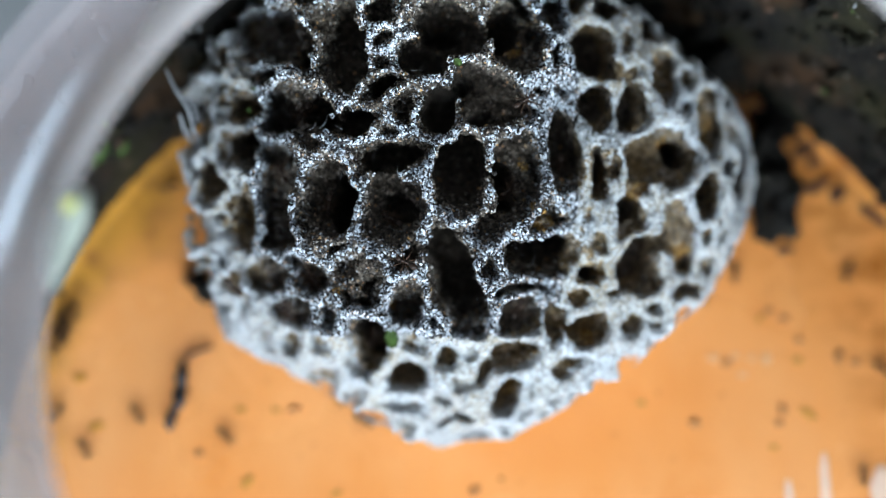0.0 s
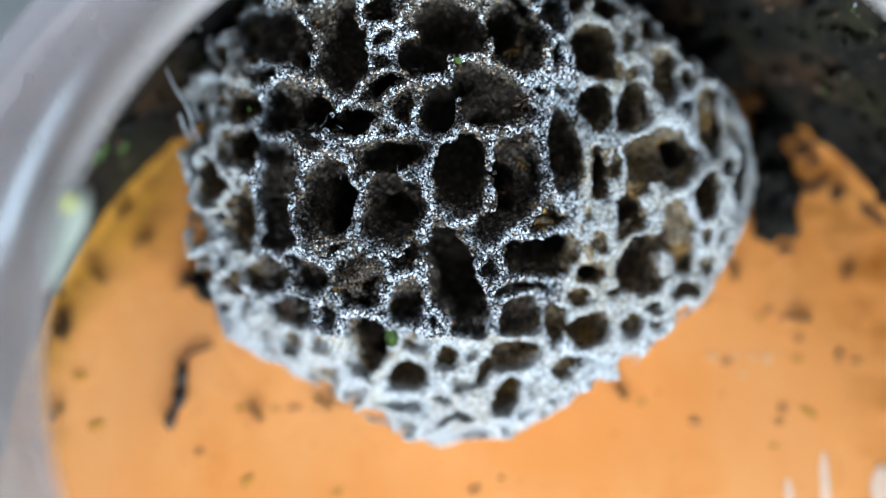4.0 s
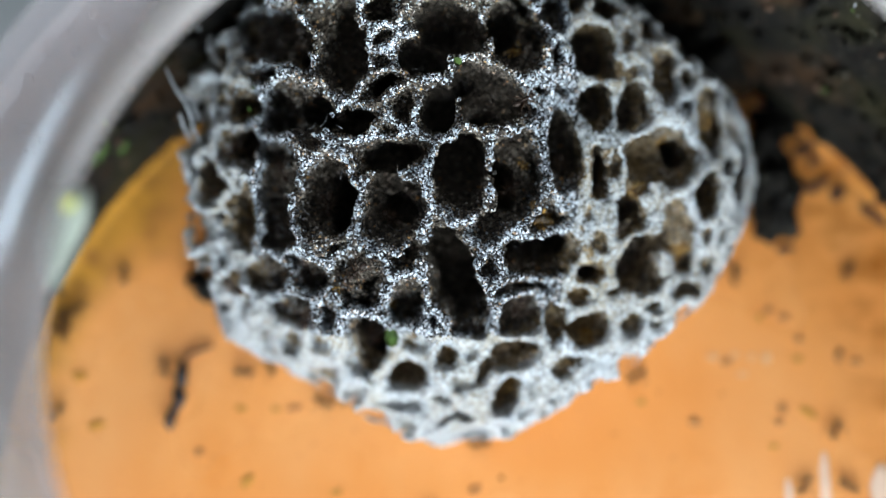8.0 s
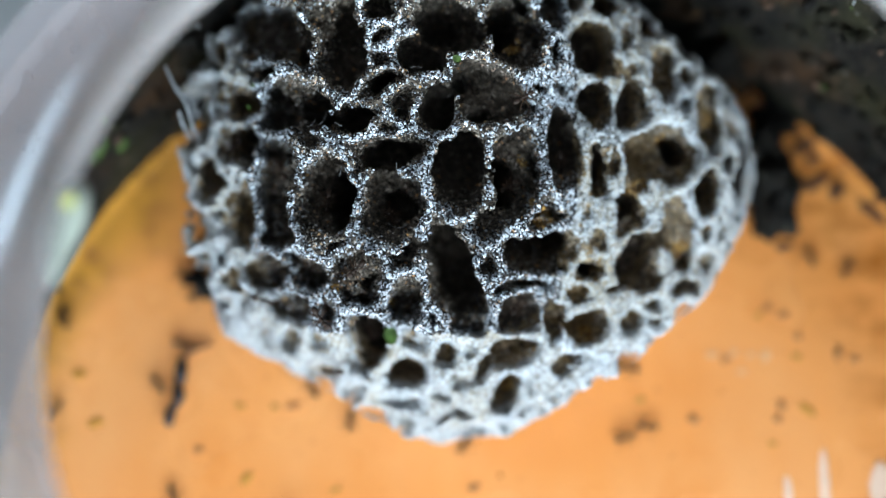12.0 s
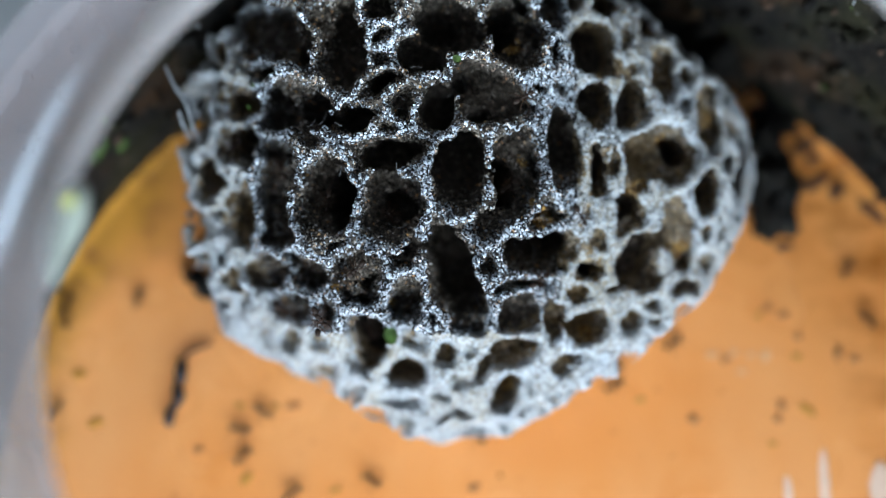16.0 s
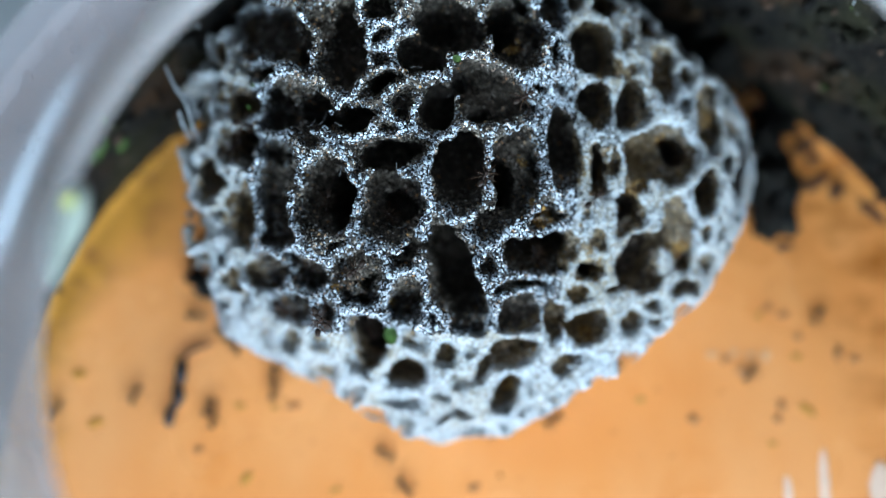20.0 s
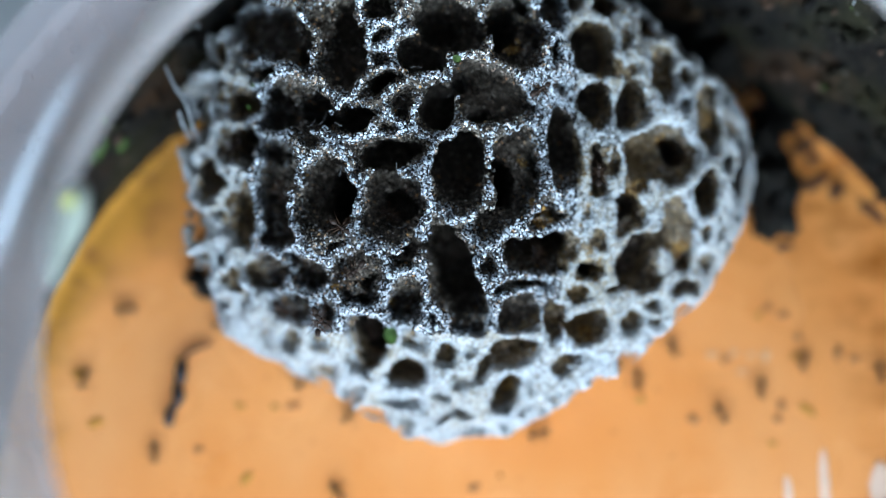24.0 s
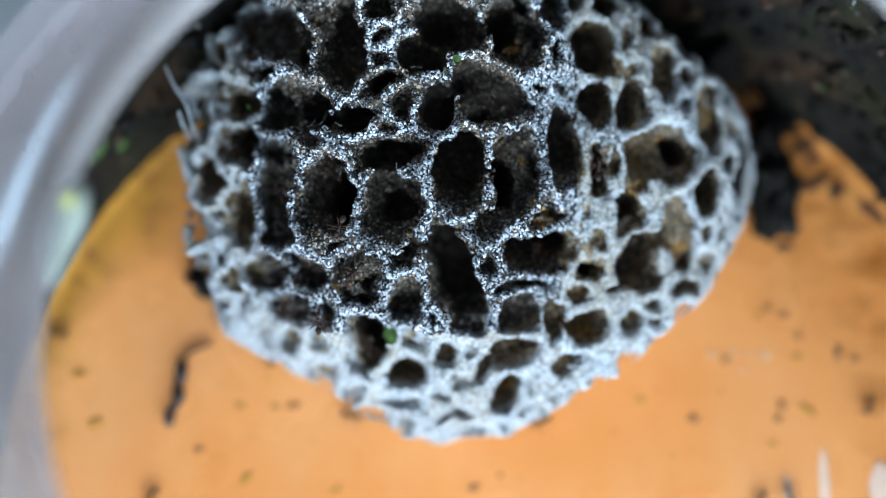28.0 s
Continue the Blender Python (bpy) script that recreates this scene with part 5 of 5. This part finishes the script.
    [(0, -74.9, 53.9), (14.5, -75.3, 51.8), (15, -76.0, 48.1), (15.5, -70.0, 39.9), (16, -68.1, 36.4), (17, -62.0, 31.3), (18, -64.0, 31.9), (18.5, -66.3, 33.1), (19, -68.7, 36.3), (19.5, -66.6, 33.2), (21, -69.2, 37.9), (21.5, -67.5, 35.6), (24, -69.3, 37.9), (25, -70.0, 40.4), (26, -68.4, 36.1), (27, -68.4, 35.6), (28, -70.0, 40.1)],
    [(0, -45.8, 31.8), (23.5, -47.2, 25.4), (24.5, -50.5, 21.1), (25, -53.6, 23.1), (25.5, -57.0, 27.6), (26, -58.0, 29.5), (26.5, -55.0, 24.8), (27.5, -57.7, 29.7), (28, -57.4, 29.5)],
    [(0, -32.9, 21.7), (22.5, -34.5, 19.7), (23.5, -37.2, 15.2), (26, -36.9, 15.2), (26.5, -39.7, 15.7), (27, -40.9, 15.7), (28, -36.5, 14.6)],
    [(0, -78.4, 52.4), (2, -79.7, 49.9), (3.5, -80.1, 49.9), (6, -79.3, 49.6), (7, -77.8, 48.7), (8, -75.8, 47.8), (9.5, -75.1, 46.5), (10, -77.0, 48.8), (12, -79.9, 50.0), (14.5, -79.4, 54.0), (16, -78.9, 52.7), (17.5, -79.6, 55.2), (19, -78.1, 55.5), (21, -76.3, 54.3), (28, -76.3, 54.3)],
    [(0, -14.7, -17.1), (8.2, -17.5, -7.6), (8.6, -27.1, 2.0), (9, -35.2, 7.7), (9.4, -42.6, 14.6), (9.8, -45.5, 21.7), (10.3, -44.5, 28.3), (28, -44.5, 28.3)],
    [(0, -28.3, -18.5), (14, -34.1, -8.2), (14.5, -39.7, -3.0), (15, -44.5, 0.0), (15.5, -47.2, -2.0), (16, -50.5, -4.2), (16.5, -54.6, -8.9), (17, -55.7, -16.3), (28, -55.7, -16.3)],
    [(0, -27.3, 21.7), (14.5, -27.5, 14.0), (15, -29.4, 10.6), (15.6, -27.5, 16.9), (16.2, -27.6, 22.6), (28, -27.6, 22.6)],
    [(0, -64.4, 40.6), (20, -66.0, 32.4), (20.5, -64.0, 30.9), (21, -62.8, 30.0), (21.5, -65.1, 31.5), (22.5, -64.5, 37.0), (28, -63.1, 38.5)],
    [(0, -54.2, 33.3), (20, -55.9, 25.4), (20.5, -55.9, 20.8), (21, -54.8, 21.7), (21.5, -54.2, 25.4), (22.2, -51.6, 31.2), (28, -51.6, 31.2)],
    [(0, -110.1, 33.3), (1, -109.3, 34.7), (2, -105.4, 39.1), (3, -100.1, 44.7), (3.5, -99.7, 49.5), (5, -105.0, 53.9), (6, -111.4, 53.9), (28, -111.7, 53.3)],
    [(0, -33.8, -15.8), (2.3, -40.7, -7.6), (3, -51.5, 4.9), (3.6, -57.8, 11.8), (4.5, -63.7, 21.7), (5.2, -61.1, 28.9), (6, -54.3, 36.2), (28, -54.5, 35.6)],
    [(0, -111.6, 47.2), (23, -107.5, 45.8), (23.5, -100.3, 44.4), (24, -93.4, 41.0), (24.5, -87.6, 45.8), (25, -83.6, 51.8), (26, -86.6, 54.3), (27, -79.7, 59.3), (28, -71.2, 63.9)],
    [(0, -109.4, 16.0), (23, -109.0, 16.9), (24, -102.5, 23.8), (25.2, -105.3, 34.1), (26, -109.9, 35.6), (28, -110.2, 35.6)],
    [(0, 70.8, -17.1), (7, 72.8, -3.6), (8.5, 74.2, -1.2), (9, 81.9, -0.1), (9.5, 83.6, 12.9), (10, 84.3, 21.1), (10.5, 94.4, 25.4), (11.2, 105.9, 28.3), (28, 105.9, 28.3)],
    [(0, 11.1, -17.1), (14.5, 9.7, -6.8), (15, 5.5, -0.6), (15.5, -1.1, 5.6), (16, -5.3, 9.8), (16.6, -5.2, 18.3), (28, -5.2, 18.3)],
    [(0, -5.0, 21.7), (19.5, -3.8, 14.0), (20.3, -2.1, 9.8), (21, -1.8, 8.3), (22, -5.3, 7.0), (23, -8.0, 14.0), (24, -8.0, 21.1), (28, -8.0, 21.1)],
    [(0, 88.2, 52.4), (20, 80.0, 39.9), (21, 71.6, 29.0), (21.5, 70.6, 26.9), (23, 76.3, 28.3), (24, 75.5, 27.9), (24.5, 78.2, 34.1), (26, 90.0, 41.4), (27, 102.0, 48.8), (28, 104.8, 48.8)],
    [(0, 58.6, -17.1), (22.5, 57.5, -8.2), (23, 56.7, 2.8), (23.5, 55.8, 11.2), (24, 54.6, 15.2), (24.6, 50.6, 19.7), (25.3, 38.4, 26.9), (26, 30.2, 34.1), (28, 30.2, 34.1)],
    [(0, 31.9, 36.2), (23.5, 32.7, 26.9), (24, 34.6, 23.3), (25, 30.5, 22.8), (26, 27.8, 21.8), (26.5, 22.3, 20.6), (27.5, 18.6, 17.1), (28, 10.0, 13.3)],
    [(0, 48.0, 49.5), (23, 47.4, 39.9), (24, 42.9, 31.5), (24.5, 45.7, 33.8), (26, 48.8, 39.9), (27, 47.8, 48.8), (28, 47.8, 48.8)],
    [(0, 50.5, -15.8), (2, 46.9, -6.2), (2.5, 40.4, 2.0), (3, 37.2, 10.7), (3.5, 32.6, 17.5), (4.2, 28.6, 23.2), (5, 26.0, 30.4), (28, 25.8, 29.7)],
]
ON_COMB = [
    [(0, 17.5, 32.0), (23, 17.3, 31.4), (23.5, 19.2, 32.7), (24.5, 22.6, 34.8), (25, 24.7, 37.4), (25.5, 26.5, 40.1), (26.2, 30.6, 44.1), (27, 33.8, 41.6), (28, 33.8, 41.6)],
    [(0, -35.8, 17.1), (17.5, -36.0, 16.6), (18.5, -38.8, 22.6), (19, -44.0, 26.8), (19.5, -47.4, 26.8), (20, -44.0, 27.4), (20.5, -42.1, 24.8), (21, -38.5, 19.1), (22, -36.0, 12.9), (28, -36.0, 11.7)],
    [(0, 34.0, 42.8), (15.5, 33.8, 42.3), (16.5, 31.8, 49.3), (17, 31.2, 52.0), (18, 31.6, 50.0), (18.7, 31.8, 50.7), (19, 32.3, 52.0), (19.3, 33.0, 54.7), (20, 35.2, 61.1), (28, 35.5, 64.3)],
    [(0, 26.2, 18.6), (15, 26.4, 15.6), (16, 30.3, 6.4), (16.5, 30.6, 6.9), (17, 31.2, 5.3), (17.5, 31.7, 5.9), (19, 32.0, 6.3), (20, 33.2, 10.6), (20.5, 34.0, 9.8), (21.5, 34.2, 15.8), (28, 34.2, 17.0)],
    [(0, -25.0, 9.7), (22.5, -25.2, 8.0), (23.5, -22.8, 5.3), (24, -21.5, 4.2), (25, -22.0, 4.9), (26, -21.7, 4.2), (27, -20.7, 6.8), (27.5, -21.5, 4.6), (28, -21.7, 4.2)],
    [(0, -35.2, -13.3), (6, -34.4, -15.2), (7, -31.3, -19.1), (8, -30.1, -15.3), (8.5, -28.7, -12.1), (9.5, -26.5, -15.3), (28, -26.8, -16.4)],
    [(0, -16.3, -20.1), (10, -16.5, -20.6), (11, -20.2, -25.3), (11.5, -21.3, -27.4), (12, -25.0, -28.4), (12.5, -26.6, -27.3), (13.5, -27.0, -16.8), (28, -26.8, -16.4)],
    [(0, 16.8, -12.9), (14.5, 16.7, -13.4), (15.5, 19.6, -8.4), (16, 21.0, -7.3), (16.5, 22.6, -6.4), (17, 21.3, -2.2), (28, 21.3, -1.6)],
    [(0, -28.6, -5.9), (0.5, -27.1, -8.4), (1, -23.6, -12.0), (1.5, -20.7, -13.0), (2, -17.5, -13.0), (2.6, -16.1, -18.6), (28, -16.6, -22.6)],
    [(0, -7.9, -2.5), (1, -10.1, -1.3), (1.5, -13.9, -1.7), (2, -16.1, -2.5), (3, -18.3, -4.7), (5, -18.5, -4.9), (28, -18.7, -5.4)],
    [(0, -47.4, -8.3), (10, -47.6, -8.2), (11, -44.8, -10.8), (11.5, -43.2, -11.6), (12, -40.7, -12.0), (13, -35.8, -13.9), (28, -35.5, -14.2)],
    [(0, 14.5, 13.3), (17, 14.3, 12.8), (18, 11.3, 11.0), (19, 10.1, 10.4), (19.7, 8.7, 14.2), (20.3, 9.6, 15.7), (21, 6.7, 12.7), (22, 4.1, 13.9), (28, 4.1, 14.9)],
    [(0, -30.5, 30.1), (5, -30.5, 30.1), (6, -34.2, 25.4), (6.5, -39.4, 26.8), (7, -43.8, 26.6), (8, -47.3, 22.6), (28, -47.5, 21.4)],
    [(0, -11.2, 6.7), (26, -11.4, 6.8), (26.6, -19.1, 11.5), (27, -20.7, 12.7), (27.5, -22.6, 15.1), (28, -23.9, 16.3)],
]


def motions():
    """All that moves: the ants."""
    home = pose(0, 0, 0)
    crowd = [first_ant] + [copy_thing(first_ant, home) for _ in range(len(ON_FLOOR) + len(ON_COMB) - 1)]
    for ant, rows in zip(crowd, ON_FLOOR):
        send(ant, rows, False)
    for ant, rows in zip(crowd[len(ON_FLOOR):], ON_COMB):
        tagged(ant, "small black ant climbing over the grey comb")
        send(ant, rows, True)


motions()
